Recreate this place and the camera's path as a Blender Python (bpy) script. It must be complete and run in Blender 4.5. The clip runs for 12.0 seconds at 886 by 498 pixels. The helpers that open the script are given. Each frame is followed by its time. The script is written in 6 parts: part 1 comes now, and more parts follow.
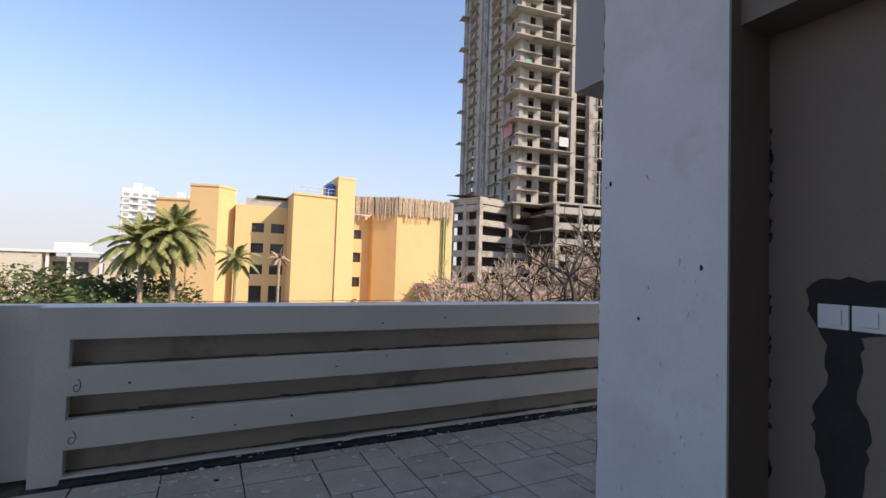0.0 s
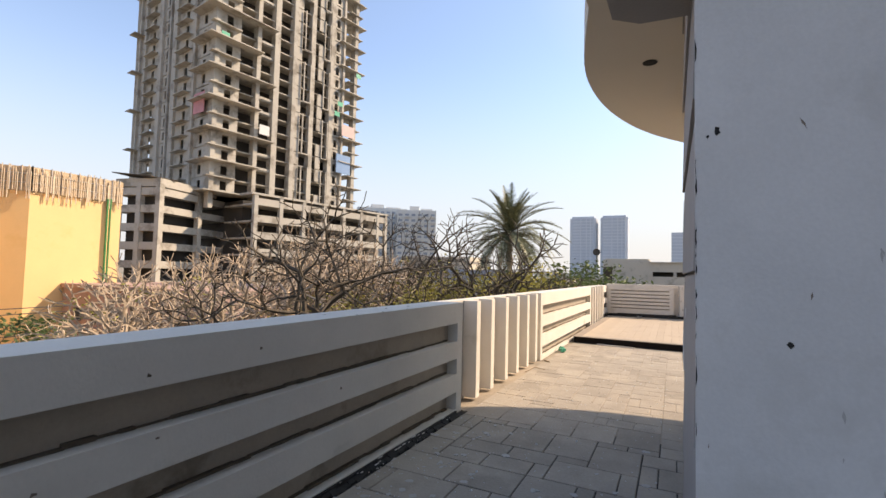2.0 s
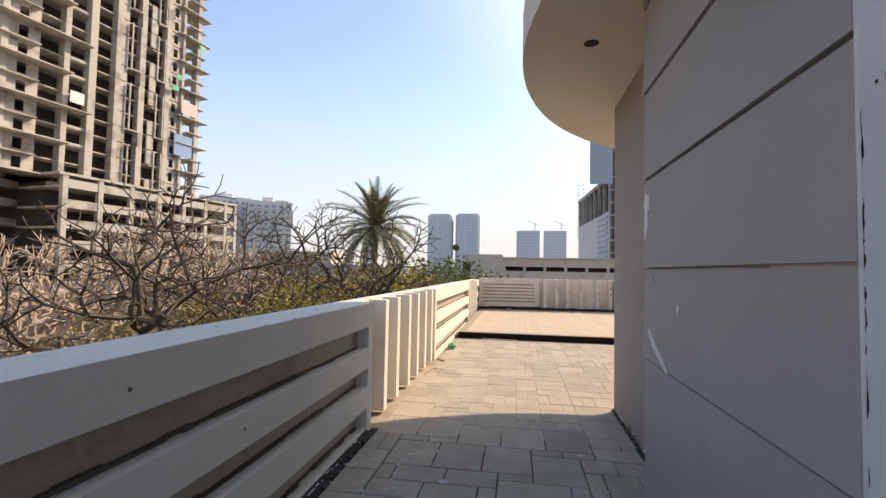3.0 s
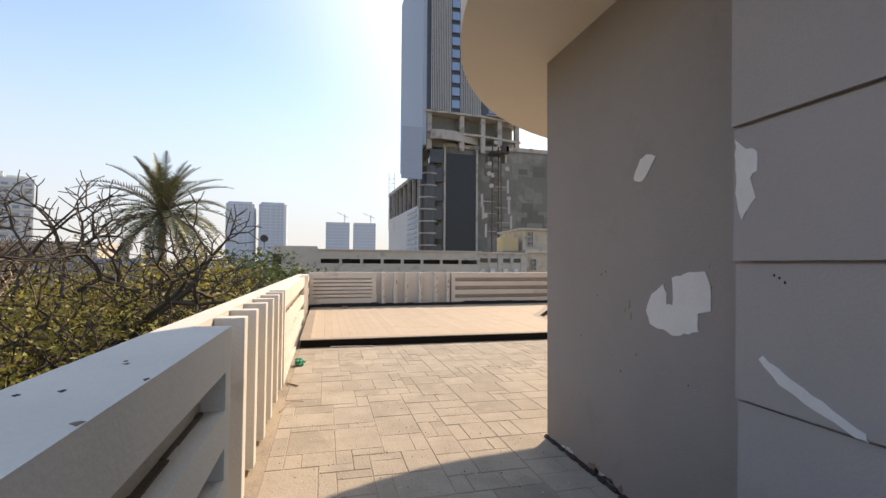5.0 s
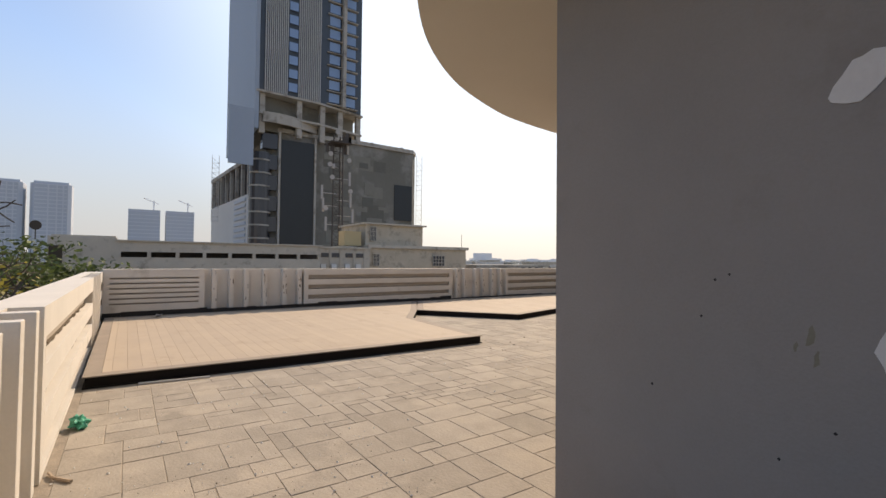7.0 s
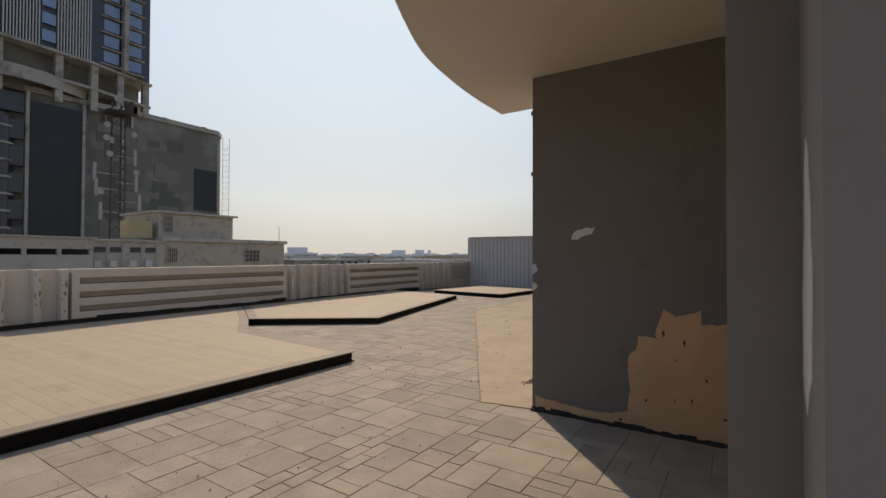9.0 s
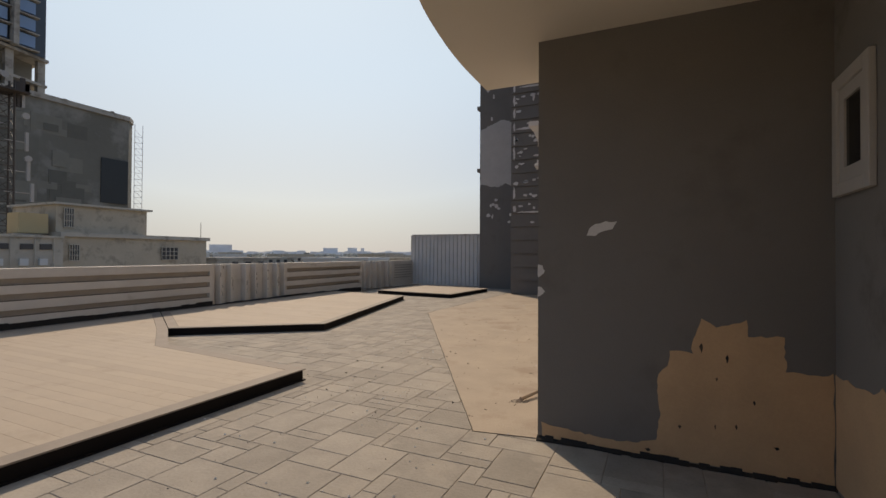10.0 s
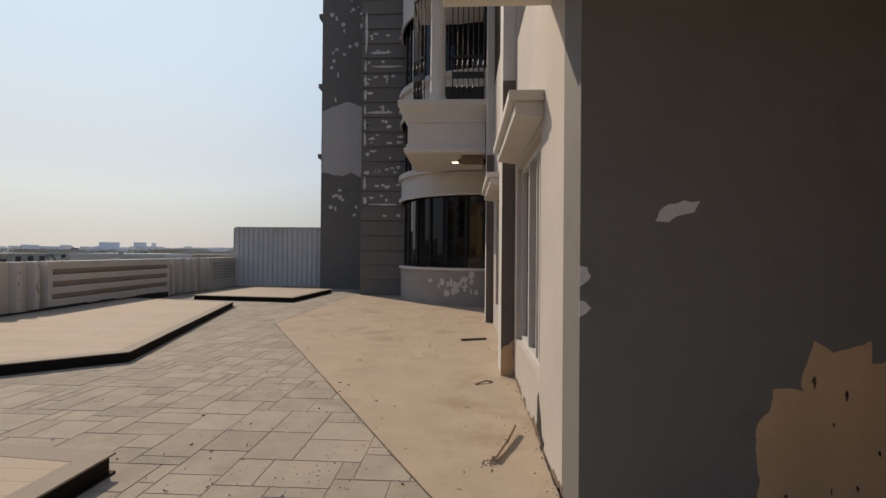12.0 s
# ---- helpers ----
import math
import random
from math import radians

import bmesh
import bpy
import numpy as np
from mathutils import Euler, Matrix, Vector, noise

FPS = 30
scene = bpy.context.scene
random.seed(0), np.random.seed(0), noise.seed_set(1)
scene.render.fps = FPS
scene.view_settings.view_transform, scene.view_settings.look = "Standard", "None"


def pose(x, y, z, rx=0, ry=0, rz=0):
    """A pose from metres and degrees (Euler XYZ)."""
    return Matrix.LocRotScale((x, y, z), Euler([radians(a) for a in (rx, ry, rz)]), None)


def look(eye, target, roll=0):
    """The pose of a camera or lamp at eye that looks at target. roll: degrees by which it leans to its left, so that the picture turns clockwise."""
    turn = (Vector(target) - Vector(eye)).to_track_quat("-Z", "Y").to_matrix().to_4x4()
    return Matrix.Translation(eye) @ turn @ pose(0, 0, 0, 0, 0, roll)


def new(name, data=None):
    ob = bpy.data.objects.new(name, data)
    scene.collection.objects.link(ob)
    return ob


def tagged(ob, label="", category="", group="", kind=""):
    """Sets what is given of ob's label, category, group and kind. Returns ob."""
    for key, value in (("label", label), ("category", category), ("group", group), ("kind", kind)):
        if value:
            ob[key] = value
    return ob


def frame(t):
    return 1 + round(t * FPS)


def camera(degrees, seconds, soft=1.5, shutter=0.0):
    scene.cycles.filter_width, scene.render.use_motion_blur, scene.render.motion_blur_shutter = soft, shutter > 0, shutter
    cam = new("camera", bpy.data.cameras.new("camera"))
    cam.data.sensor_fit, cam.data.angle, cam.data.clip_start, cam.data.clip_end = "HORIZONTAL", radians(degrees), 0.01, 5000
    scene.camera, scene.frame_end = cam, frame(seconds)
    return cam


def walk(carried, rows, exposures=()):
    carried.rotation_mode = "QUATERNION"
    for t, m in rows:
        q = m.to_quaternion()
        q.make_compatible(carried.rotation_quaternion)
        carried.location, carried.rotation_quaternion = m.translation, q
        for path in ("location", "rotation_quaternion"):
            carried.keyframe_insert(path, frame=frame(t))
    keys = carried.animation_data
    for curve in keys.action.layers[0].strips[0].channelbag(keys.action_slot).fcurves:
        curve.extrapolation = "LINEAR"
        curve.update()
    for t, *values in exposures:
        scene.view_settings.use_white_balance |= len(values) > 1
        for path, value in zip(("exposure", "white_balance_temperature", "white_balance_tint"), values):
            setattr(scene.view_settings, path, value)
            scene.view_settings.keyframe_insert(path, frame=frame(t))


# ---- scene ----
cam = camera(87.6, 12.0)
PATH = [
    (0, (0.252, 0.221, 1.412), (1.153, 2.004, 1.495), 1.9),
    (0.5, (0.216, 0.671, 1.411), (1.375, 2.298, 1.501), 1.8),
    (1, (0.224, 1.105, 1.394), (1.62, 2.535, 1.491), 1.6),
    (1.5, (0.276, 1.528, 1.396), (1.873, 2.727, 1.499), 1.6),
    (2, (0.364, 1.922, 1.399), (2.152, 2.814, 1.498), 1.4),
    (2.5, (0.542, 2.287, 1.38), (2.454, 2.866, 1.475), 1.2),
    (3, (0.785, 2.612, 1.385), (2.758, 2.929, 1.476), 1.1),
    (3.2, (0.908, 2.71, 1.372), (2.892, 2.944, 1.46), 0.7),
    (5, (2.236, 3.407, 1.4), (4.173, 2.914, 1.467), 0.4),
    (5.5, (2.695, 3.456, 1.411), (4.584, 2.801, 1.47), 0.3),
    (6, (3.158, 3.487, 1.405), (4.985, 2.674, 1.461), 0.4),
    (6.5, (3.623, 3.479, 1.396), (5.372, 2.51, 1.45), 0.5),
    (7, (4.102, 3.438, 1.398), (5.753, 2.309, 1.45), 0.6),
    (9, (5.868, 2.955, 1.416), (6.963, 1.282, 1.448), 0.2),
    (9.5, (6.293, 2.713, 1.422), (7.254, 0.959, 1.449), 0.3),
    (10, (6.683, 2.465, 1.421), (7.527, 0.653, 1.446), 0.3),
    (10.5, (7.055, 2.197, 1.42), (7.723, 0.312, 1.444), 0.4),
    (11, (7.416, 1.873, 1.429), (7.895, -0.069, 1.453), 0.6),
    (12, (8.093, 1.197, 1.408), (8.191, -0.801, 1.424), 0.5),
]
EXPOSURES = [(0.0, 0.6, 7250, 18), (1.0, 0.68, 7600, 18), (2.0, 0.8, 8150, 18), (3.0, 0.8, 8200, 18), (5.5, 0.72, 8150, 17), (7.0, 0.3, 8000, 17), (9.0, -0.27, 7850, 16), (12.0, -0.32, 7550, 15)]
walk(cam, [(t, look(eye, target, roll)) for t, eye, target, roll in PATH], EXPOSURES)

# ---- light ----
SUN_DIR = Vector((0.68, -0.73, 0.78)).normalized()
SUN_ELEV, SUN_AZ = math.asin(SUN_DIR.z), math.atan2(SUN_DIR.x, SUN_DIR.y)
world = bpy.data.worlds.new("world")
scene.world = world
world.use_nodes = True
wn = world.node_tree.nodes
sky = wn.new("ShaderNodeTexSky")
sky.sky_type = "NISHITA"
sky.sun_disc = False
sky.sun_elevation, sky.sun_rotation = SUN_ELEV, SUN_AZ
sky.air_density, sky.dust_density, sky.ozone_density, sky.altitude = 1.0, 0.45, 1.2, 10
wn["Background"].inputs[1].default_value = 0.15
wlink = world.node_tree.links.new


def sky_range(source, a, b, c, d):
    """A smooth step of source from c at a to d at b."""
    r = wn.new("ShaderNodeMapRange")
    r.interpolation_type = "SMOOTHSTEP"
    for name_, value in (("From Min", a), ("From Max", b), ("To Min", c), ("To Max", d)):
        r.inputs[name_].default_value = value
    wlink(source, r.inputs["Value"])
    return r.outputs[0]


# dusty haze: pale near the horizon, brighter round the sun
way = wn.new("ShaderNodeTexCoord").outputs["Generated"]
split = wn.new("ShaderNodeSeparateXYZ")
wlink(way, split.inputs[0])
toward = wn.new("ShaderNodeVectorMath")
toward.operation = "DOT_PRODUCT"
wlink(way, toward.inputs[0])
toward.inputs[1].default_value = SUN_DIR
glow = wn.new("ShaderNodeMix")
glow.data_type = "RGBA"
glow.inputs["A"].default_value, glow.inputs["B"].default_value = (2.7, 3.2, 3.95, 1), (5.5, 6.15, 6.6, 1)
wlink(sky_range(toward.outputs["Value"], 0.64, 0.95, 0.0, 1.0), glow.inputs["Factor"])
thick = wn.new("ShaderNodeMath")
thick.operation = "MAXIMUM"
wlink(sky_range(split.outputs["Z"], 0.0, 0.45, 0.92, 0.12), thick.inputs[0])
wlink(sky_range(toward.outputs["Value"], 0.52, 0.93, 0.0, 0.9), thick.inputs[1])
haze = wn.new("ShaderNodeMix")
haze.data_type = "RGBA"
wlink(thick.outputs[0], haze.inputs["Factor"])
wlink(sky.outputs[0], haze.inputs["A"])
wlink(glow.outputs["Result"], haze.inputs["B"])
tint = wn.new("ShaderNodeMix")
tint.data_type = "RGBA"
tint.inputs["A"].default_value, tint.inputs["B"].default_value = (1.0, 0.99, 0.965, 1), (0.90, 1.06, 1.22, 1)
wlink(sky_range(split.outputs["Z"], 0.0, 0.40, 0.0, 1.0), tint.inputs["Factor"])
tinted = wn.new("ShaderNodeVectorMath")
tinted.operation = "MULTIPLY"
wlink(haze.outputs["Result"], tinted.inputs[0])
wlink(tint.outputs["Result"], tinted.inputs[1])
wlink(tinted.outputs[0], wn["Background"].inputs[0])
sun = new("sun", bpy.data.lights.new("sun", "SUN"))
sun.data.energy, sun.data.angle, sun.data.color = 3.7, radians(0.6), (1.0, 0.90, 0.76)
sun.matrix_world = look(SUN_DIR * 60, (0, 0, 0))


# ---- materials ----
def material(name, color, rough=0.8, var=0.12, scale=3.0, bump=0.15, fine=60.0, metal=0.0, stain=None, stain_at=0.6, stain_scale=1.2, random_by=0.0, spec=0.4, thin=0.0):
    """A paint, stone or plaster: base colour with coarse and fine variation, optional stains, fine relief."""
    m = bpy.data.materials.new(name)
    m.use_nodes = True
    t = m.node_tree
    n, link = t.nodes, t.links.new
    b = n["Principled BSDF"]
    b.inputs["Metallic"].default_value = metal
    b.inputs["Specular IOR Level"].default_value = spec
    pos = n.new("ShaderNodeNewGeometry")
    big = n.new("ShaderNodeTexNoise")
    big.inputs["Scale"].default_value, big.inputs["Detail"].default_value, big.inputs["Roughness"].default_value = scale, 5, 0.6
    link(pos.outputs["Position"], big.inputs["Vector"])
    small = n.new("ShaderNodeTexNoise")
    small.inputs["Scale"].default_value, small.inputs["Detail"].default_value = fine, 3
    link(pos.outputs["Position"], small.inputs["Vector"])
    add = n.new("ShaderNodeMath")
    add.operation = "ADD"
    link(big.outputs["Fac"], add.inputs[0])
    link(small.outputs["Fac"], add.inputs[1])
    soft = n.new("ShaderNodeMath")
    soft.operation = "MULTIPLY_ADD"
    soft.inputs[1].default_value, soft.inputs[2].default_value = 0.35, 0.325
    link(small.outputs["Fac"], soft.inputs[0])
    tone = n.new("ShaderNodeMath")
    tone.operation = "ADD"
    link(big.outputs["Fac"], tone.inputs[0])
    link(soft.outputs[0], tone.inputs[1])
    spread = n.new("ShaderNodeMapRange")
    spread.inputs["From Min"].default_value, spread.inputs["From Max"].default_value = 0.7, 1.3
    spread.inputs["To Min"].default_value, spread.inputs["To Max"].default_value = 1 - var, 1 + var
    link(tone.outputs[0], spread.inputs["Value"])
    last = spread.outputs[0]
    if random_by:
        info = n.new("ShaderNodeObjectInfo")
        isle = n.new("ShaderNodeNewGeometry")
        both = n.new("ShaderNodeMath")
        both.operation = "ADD"
        link(info.outputs["Random"], both.inputs[0])
        link(isle.outputs["Random Per Island"], both.inputs[1])
        fr = n.new("ShaderNodeMath")
        fr.operation = "FRACT"
        link(both.outputs[0], fr.inputs[0])
        r = n.new("ShaderNodeMapRange")
        r.inputs["To Min"].default_value, r.inputs["To Max"].default_value = 1 - random_by, 1 + random_by
        link(fr.outputs[0], r.inputs["Value"])
        mul = n.new("ShaderNodeMath")
        mul.operation = "MULTIPLY"
        link(last, mul.inputs[0])
        link(r.outputs[0], mul.inputs[1])
        last = mul.outputs[0]
    tint = n.new("ShaderNodeVectorMath")
    tint.operation = "SCALE"
    tint.inputs[0].default_value = color
    link(last, tint.inputs["Scale"])
    out = tint.outputs[0]
    if stain:
        sn = n.new("ShaderNodeTexNoise")
        sn.inputs["Scale"].default_value, sn.inputs["Detail"].default_value, sn.inputs["Roughness"].default_value = stain_scale, 8, 0.65
        link(pos.outputs["Position"], sn.inputs["Vector"])
        ramp = n.new("ShaderNodeMapRange")
        ramp.inputs["From Min"].default_value, ramp.inputs["From Max"].default_value = stain_at, stain_at + 0.12
        link(sn.outputs["Fac"], ramp.inputs["Value"])
        mix = n.new("ShaderNodeMix")
        mix.data_type = "RGBA"
        link(ramp.outputs[0], mix.inputs["Factor"])
        link(out, mix.inputs["A"])
        mix.inputs["B"].default_value = (*stain, 1)
        out = mix.outputs["Result"]
    link(out, b.inputs["Base Color"])
    rr = n.new("ShaderNodeMapRange")
    rr.inputs["To Min"].default_value, rr.inputs["To Max"].default_value = max(0, rough - 0.1), min(1, rough + 0.1)
    link(big.outputs["Fac"], rr.inputs["Value"])
    link(rr.outputs[0], b.inputs["Roughness"])
    if bump:
        bp = n.new("ShaderNodeBump")
        bp.inputs["Strength"].default_value, bp.inputs["Distance"].default_value = bump, 0.01
        link(add.outputs[0], bp.inputs["Height"])
        link(bp.outputs[0], b.inputs["Normal"])
    if thin:
        leaf_light, both_ = n.new("ShaderNodeBsdfTranslucent"), n.new("ShaderNodeMixShader")
        link(out, leaf_light.inputs["Color"])
        both_.inputs[0].default_value = thin
        link(b.outputs[0], both_.inputs[1])
        link(leaf_light.outputs[0], both_.inputs[2])
        link(both_.outputs[0], n["Material Output"].inputs["Surface"])
    return m


def glass(name, color, rough=0.05, spec=0.5, metal=0.0):
    m = bpy.data.materials.new(name)
    m.use_nodes = True
    b = m.node_tree.nodes["Principled BSDF"]
    b.inputs["Base Color"].default_value = (*color, 1)
    b.inputs["Roughness"].default_value, b.inputs["Specular IOR Level"].default_value, b.inputs["Metallic"].default_value = rough, spec, metal
    return m


PARAPET = material("parapet_paint", (0.63, 0.59, 0.53), 0.75, 0.08, 2.0, 0.25, 70, stain=(0.46, 0.42, 0.36), stain_at=0.62)
# beige slot plaster, part of its darkness standing in for slot shade
RECESS = material("shade_toned_slot_plaster", (0.38, 0.325, 0.265), 0.85, 0.14, 3.0, 0.35, 50, stain=(0.2, 0.16, 0.12), stain_at=0.58)
# tone of thin-slot floor lines: dust plus painted slot shade
SLOTSHADE = material("slot_dust_shade", (0.34, 0.30, 0.25), 0.9, 0.2, 8, 0.1)
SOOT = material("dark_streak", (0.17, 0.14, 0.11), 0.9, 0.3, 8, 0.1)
# bitumen of the north foot; also paints the dark east foot gap
BITUMENGAP = material("bitumen", (0.02, 0.018, 0.016), 0.7, 0.3, 6, 0.5, 40)
PILLAR = material("pillar_paint", (0.60, 0.582, 0.565), 0.7, 0.12, 1.5, 0.08, 90, stain=(0.53, 0.51, 0.485), stain_at=0.52, stain_scale=2.2)
W1PAINT = material("grey_brown_paint", (0.25, 0.232, 0.22), 0.75, 0.10, 1.2, 0.15, 90, stain=(0.225, 0.205, 0.19), stain_at=0.58, stain_scale=1.8)
SIDEPAINT = material("siding_paint", (0.318, 0.296, 0.282), 0.75, 0.10, 1.2, 0.15, 90, stain=(0.295, 0.272, 0.256), stain_at=0.58, stain_scale=1.8)
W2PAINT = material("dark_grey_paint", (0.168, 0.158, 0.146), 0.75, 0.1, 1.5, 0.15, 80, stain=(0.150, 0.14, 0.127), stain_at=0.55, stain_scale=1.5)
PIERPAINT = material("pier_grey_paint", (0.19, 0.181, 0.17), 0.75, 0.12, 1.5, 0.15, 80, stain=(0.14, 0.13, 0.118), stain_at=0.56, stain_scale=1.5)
PUTTY = material("white_putty", (0.60, 0.59, 0.575), 0.8, 0.08, 6, 0.3, 60)
UNDERCOAT = material("tan_undercoat", (0.54, 0.36, 0.21), 0.85, 0.12, 3, 0.25, 60, stain=(0.40, 0.26, 0.15), stain_at=0.66, stain_scale=3)
SOFFIT = material("soffit_paint", (0.62, 0.57, 0.50), 0.8, 0.04, 1.0, 0.1, 80)
# brown-grey that paints shade on the sides of the pilasters
SIDEDARK = material("side_shade_brown_grey", (0.13, 0.112, 0.095), 0.8, 0.12, 1.5, 0.15, 60)
CREAM = material("cream_wall_paint", (0.49, 0.445, 0.405), 0.8, 0.12, 1.5, 0.2, 80)
WHITE = material("white_trim_paint", (0.58, 0.56, 0.53), 0.7, 0.06, 2, 0.15, 60)
INTERIOR = material("raw_plaster", (0.20, 0.155, 0.122), 0.85, 0.12, 1.5, 0.3, 70)
# far slot backs, darkened to paint the shade of the deep slots
SLOTFAR = material("far_slot_shade_plaster", (0.40, 0.36, 0.315), 0.85, 0.1, 3, 0.3, 50)
# window tone paled to put distance haze on the far flats
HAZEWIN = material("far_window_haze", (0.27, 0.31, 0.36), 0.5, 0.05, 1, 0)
DIRT = material("dirt", (0.11, 0.085, 0.06), 0.95, 0.3, 6, 0.4, 40)
MORTAR = material("dark_mortar", (0.025, 0.023, 0.021), 0.9, 0.4, 6, 0.6, 40)
PLASTIC = material("white_plastic", (0.6, 0.6, 0.58), 0.4, 0.02, 5, 0.0)
PAVER = material("paver", (0.325, 0.283, 0.232), 0.86, 0.22, 3, 0.4, 45, random_by=0.12, spec=0.3, stain=(0.385, 0.33, 0.265), stain_at=0.53, stain_scale=1.6)
SMUDGE = material("paint_smudge", (0.40, 0.38, 0.36), 0.85, 0.1, 8, 0.2)
SMUDGEDARK = material("brown_smudge", (0.20, 0.18, 0.14), 0.85, 0.2, 8, 0.2)
# damp bed of the shaded side, with shade put into its colour
BED = material("shaded_paver_bed", (0.035, 0.03, 0.026), 0.95, 0.3, 8, 0.5, 60, stain=(0.12, 0.10, 0.08), stain_at=0.57, stain_scale=2.5)
# dustier, lighter copy of the bed for the sunlit side
BEDDUST = material("dusty_paver_bed", (0.27, 0.225, 0.177), 0.95, 0.3, 8, 0.5, 60, stain=(0.34, 0.28, 0.215), stain_at=0.45, stain_scale=1.4)
SLAB = material("dusty_slab", (0.395, 0.315, 0.235), 0.9, 0.14, 2.0, 0.3, 60, stain=(0.32, 0.24, 0.175), stain_at=0.54)
DECKTOP = material("deck_boards", (0.405, 0.325, 0.245), 0.8, 0.07, 2.0, 0.15, 60, random_by=0.04, stain=(0.36, 0.285, 0.21), stain_at=0.55, stain_scale=2.2)
DECKMETAL = material("dark_metal_edge", (0.014, 0.011, 0.010), 0.75, 0.2, 5, 0.1, 50, spec=0.15)
FENCEMETAL = material("galvanised_sheet", (0.62, 0.62, 0.61), 0.5, 0.08, 2, 0.05, 40, metal=0.0)
IRON = material("black_iron", (0.015, 0.014, 0.014), 0.45, 0.2, 10, 0.1)
DARKGLASS = glass("dark_glass", (0.006, 0.006, 0.007), 0.05, 0.4)
ALU = material("window_frame", (0.6, 0.58, 0.55), 0.5, 0.04, 4, 0.05)
CONCRETE = material("raw_concrete", (0.42, 0.39, 0.34), 0.9, 0.12, 0.25, 0.2, 3, stain=(0.25, 0.225, 0.19), stain_at=0.50, stain_scale=0.3)
# near-black colour standing in for unlit rooms
DARKROOM = material("interior_shade_tone", (0.07, 0.062, 0.055), 0.95, 0.2, 0.5, 0.0)
YELLOW = material("ochre_render", (0.76, 0.50, 0.24), 0.85, 0.05, 0.3, 0.1, 6, stain=(0.72, 0.46, 0.20), stain_at=0.6, stain_scale=0.2)
WINDARK = glass("far_window", (0.05, 0.05, 0.055), 0.15, 0.5)
# blue-grey with the haze over far towers mixed into the base colour
HAZEBLDG = material("haze_grey_blue", (0.50, 0.545, 0.60), 0.9, 0.05, 0.05, 0.0, 1)
FARWHITE = material("far_white", (0.62, 0.62, 0.60), 0.85, 0.05, 0.1, 0.0, 1)
BARK = material("grey_bark", (0.38, 0.29, 0.21), 0.95, 0.25, 5, 0.5, 40)
DARKBARK = material("dark_bark", (0.07, 0.055, 0.04), 0.95, 0.25, 5, 0.5, 40)
LEAF = material("leaf", (0.09, 0.125, 0.04), 0.6, 0.35, 1.0, 0.0, 10, random_by=0.4, thin=0.35)
LEAFY = material("yellow_leaf", (0.27, 0.24, 0.055), 0.6, 0.35, 1.0, 0.0, 10, random_by=0.4, thin=0.35)
PALMLEAF = material("palm_leaf", (0.15, 0.155, 0.085), 0.6, 0.3, 1.0, 0.0, 10, random_by=0.3)
EARTH = material("dusty_ground", (0.26, 0.22, 0.17), 0.95, 0.2, 0.05, 0.0, 1, stain=(0.10, 0.11, 0.06), stain_at=0.5, stain_scale=0.02)
HOUSE = material("cream_house", (0.50, 0.455, 0.38), 0.85, 0.1, 0.6, 0.1, 8, stain=(0.33, 0.30, 0.25), stain_at=0.54, stain_scale=0.8)

DISHGREY = material("grey_dish", (0.38, 0.36, 0.34), 0.8, 0.05, 1, 0)
REED = material("reed_screen", (0.50, 0.37, 0.24), 0.9, 0.3, 2.5, 0.0, 9)
REEDPALE = material("pale_reed", (0.62, 0.50, 0.36), 0.9, 0.2, 2.5, 0.0, 9)
GREENPAINT = material("green_paint", (0.05, 0.22, 0.07), 0.6, 0.1, 1, 0)
BLUE = material("blue_plastic", (0.03, 0.14, 0.45), 0.5, 0.05, 1, 0)
# concrete darkened so inset cores carry the shade of open storeys
SHADECONC = material("interior_shade_concrete", (0.06, 0.054, 0.048), 0.95, 0.2, 0.3, 0)
DULLCONC = material("stained_grey_concrete", (0.178, 0.17, 0.143), 0.9, 0.12, 0.08, 0.0, 1, stain=(0.27, 0.26, 0.23), stain_at=0.52, stain_scale=0.12)
PINK = material("faded_pink_cloth", (0.55, 0.25, 0.27), 0.8, 0.2, 0.6, 0)
PALEPINK = material("pale_cloth", (0.60, 0.45, 0.42), 0.8, 0.1, 0.6, 0)
WINBLUE = glass("blue_glass", (0.22, 0.33, 0.50), 0.15, 0.6)
GLASSBODY = material("tower_glass", (0.06, 0.075, 0.09), 0.35, 0.15, 0.2, 0, 1)
BLUEGREY = material("blue_grey_cladding", (0.32, 0.38, 0.45), 0.6, 0.04, 0.1, 0, 1)
DARKPANEL = material("dark_glazed_panel", (0.028, 0.032, 0.033), 0.4, 0.1, 0.3, 0, 2)
# facade lines kept close to the body tone, as haze would leave them
HAZELINE = material("haze_pale_lines", (0.62, 0.65, 0.69), 0.9, 0.03, 0.1, 0, 1)
PATCHCONC = material("pale_concrete_patch", (0.225, 0.215, 0.18), 0.9, 0.1, 0.4, 0.0, 1)
PATCHDARK = material("dark_concrete_patch", (0.145, 0.14, 0.118), 0.9, 0.1, 0.4, 0.0, 1)
COCO = material("coconut_leaf", (0.31, 0.32, 0.13), 0.6, 0.3, 1.0, 0.0, 10, random_by=0.3, thin=0.35)
RUBBLE = material("rubble", (0.40, 0.33, 0.26), 0.95, 0.3, 20, 0.5, 60)
STAINFOOT = material("crumbled_plaster", (0.20, 0.145, 0.10), 0.95, 0.35, 12, 0.5, 50)
# horizon blocks made very pale: haze painted as base colour
HAZEPALE = material("haze_pale_blocks", (0.82, 0.83, 0.84), 0.9, 0.06, 0.02, 0, 1, random_by=0.08)
MAST = material("grey_mast", (0.07, 0.058, 0.05), 0.7, 0.1, 1, 0)
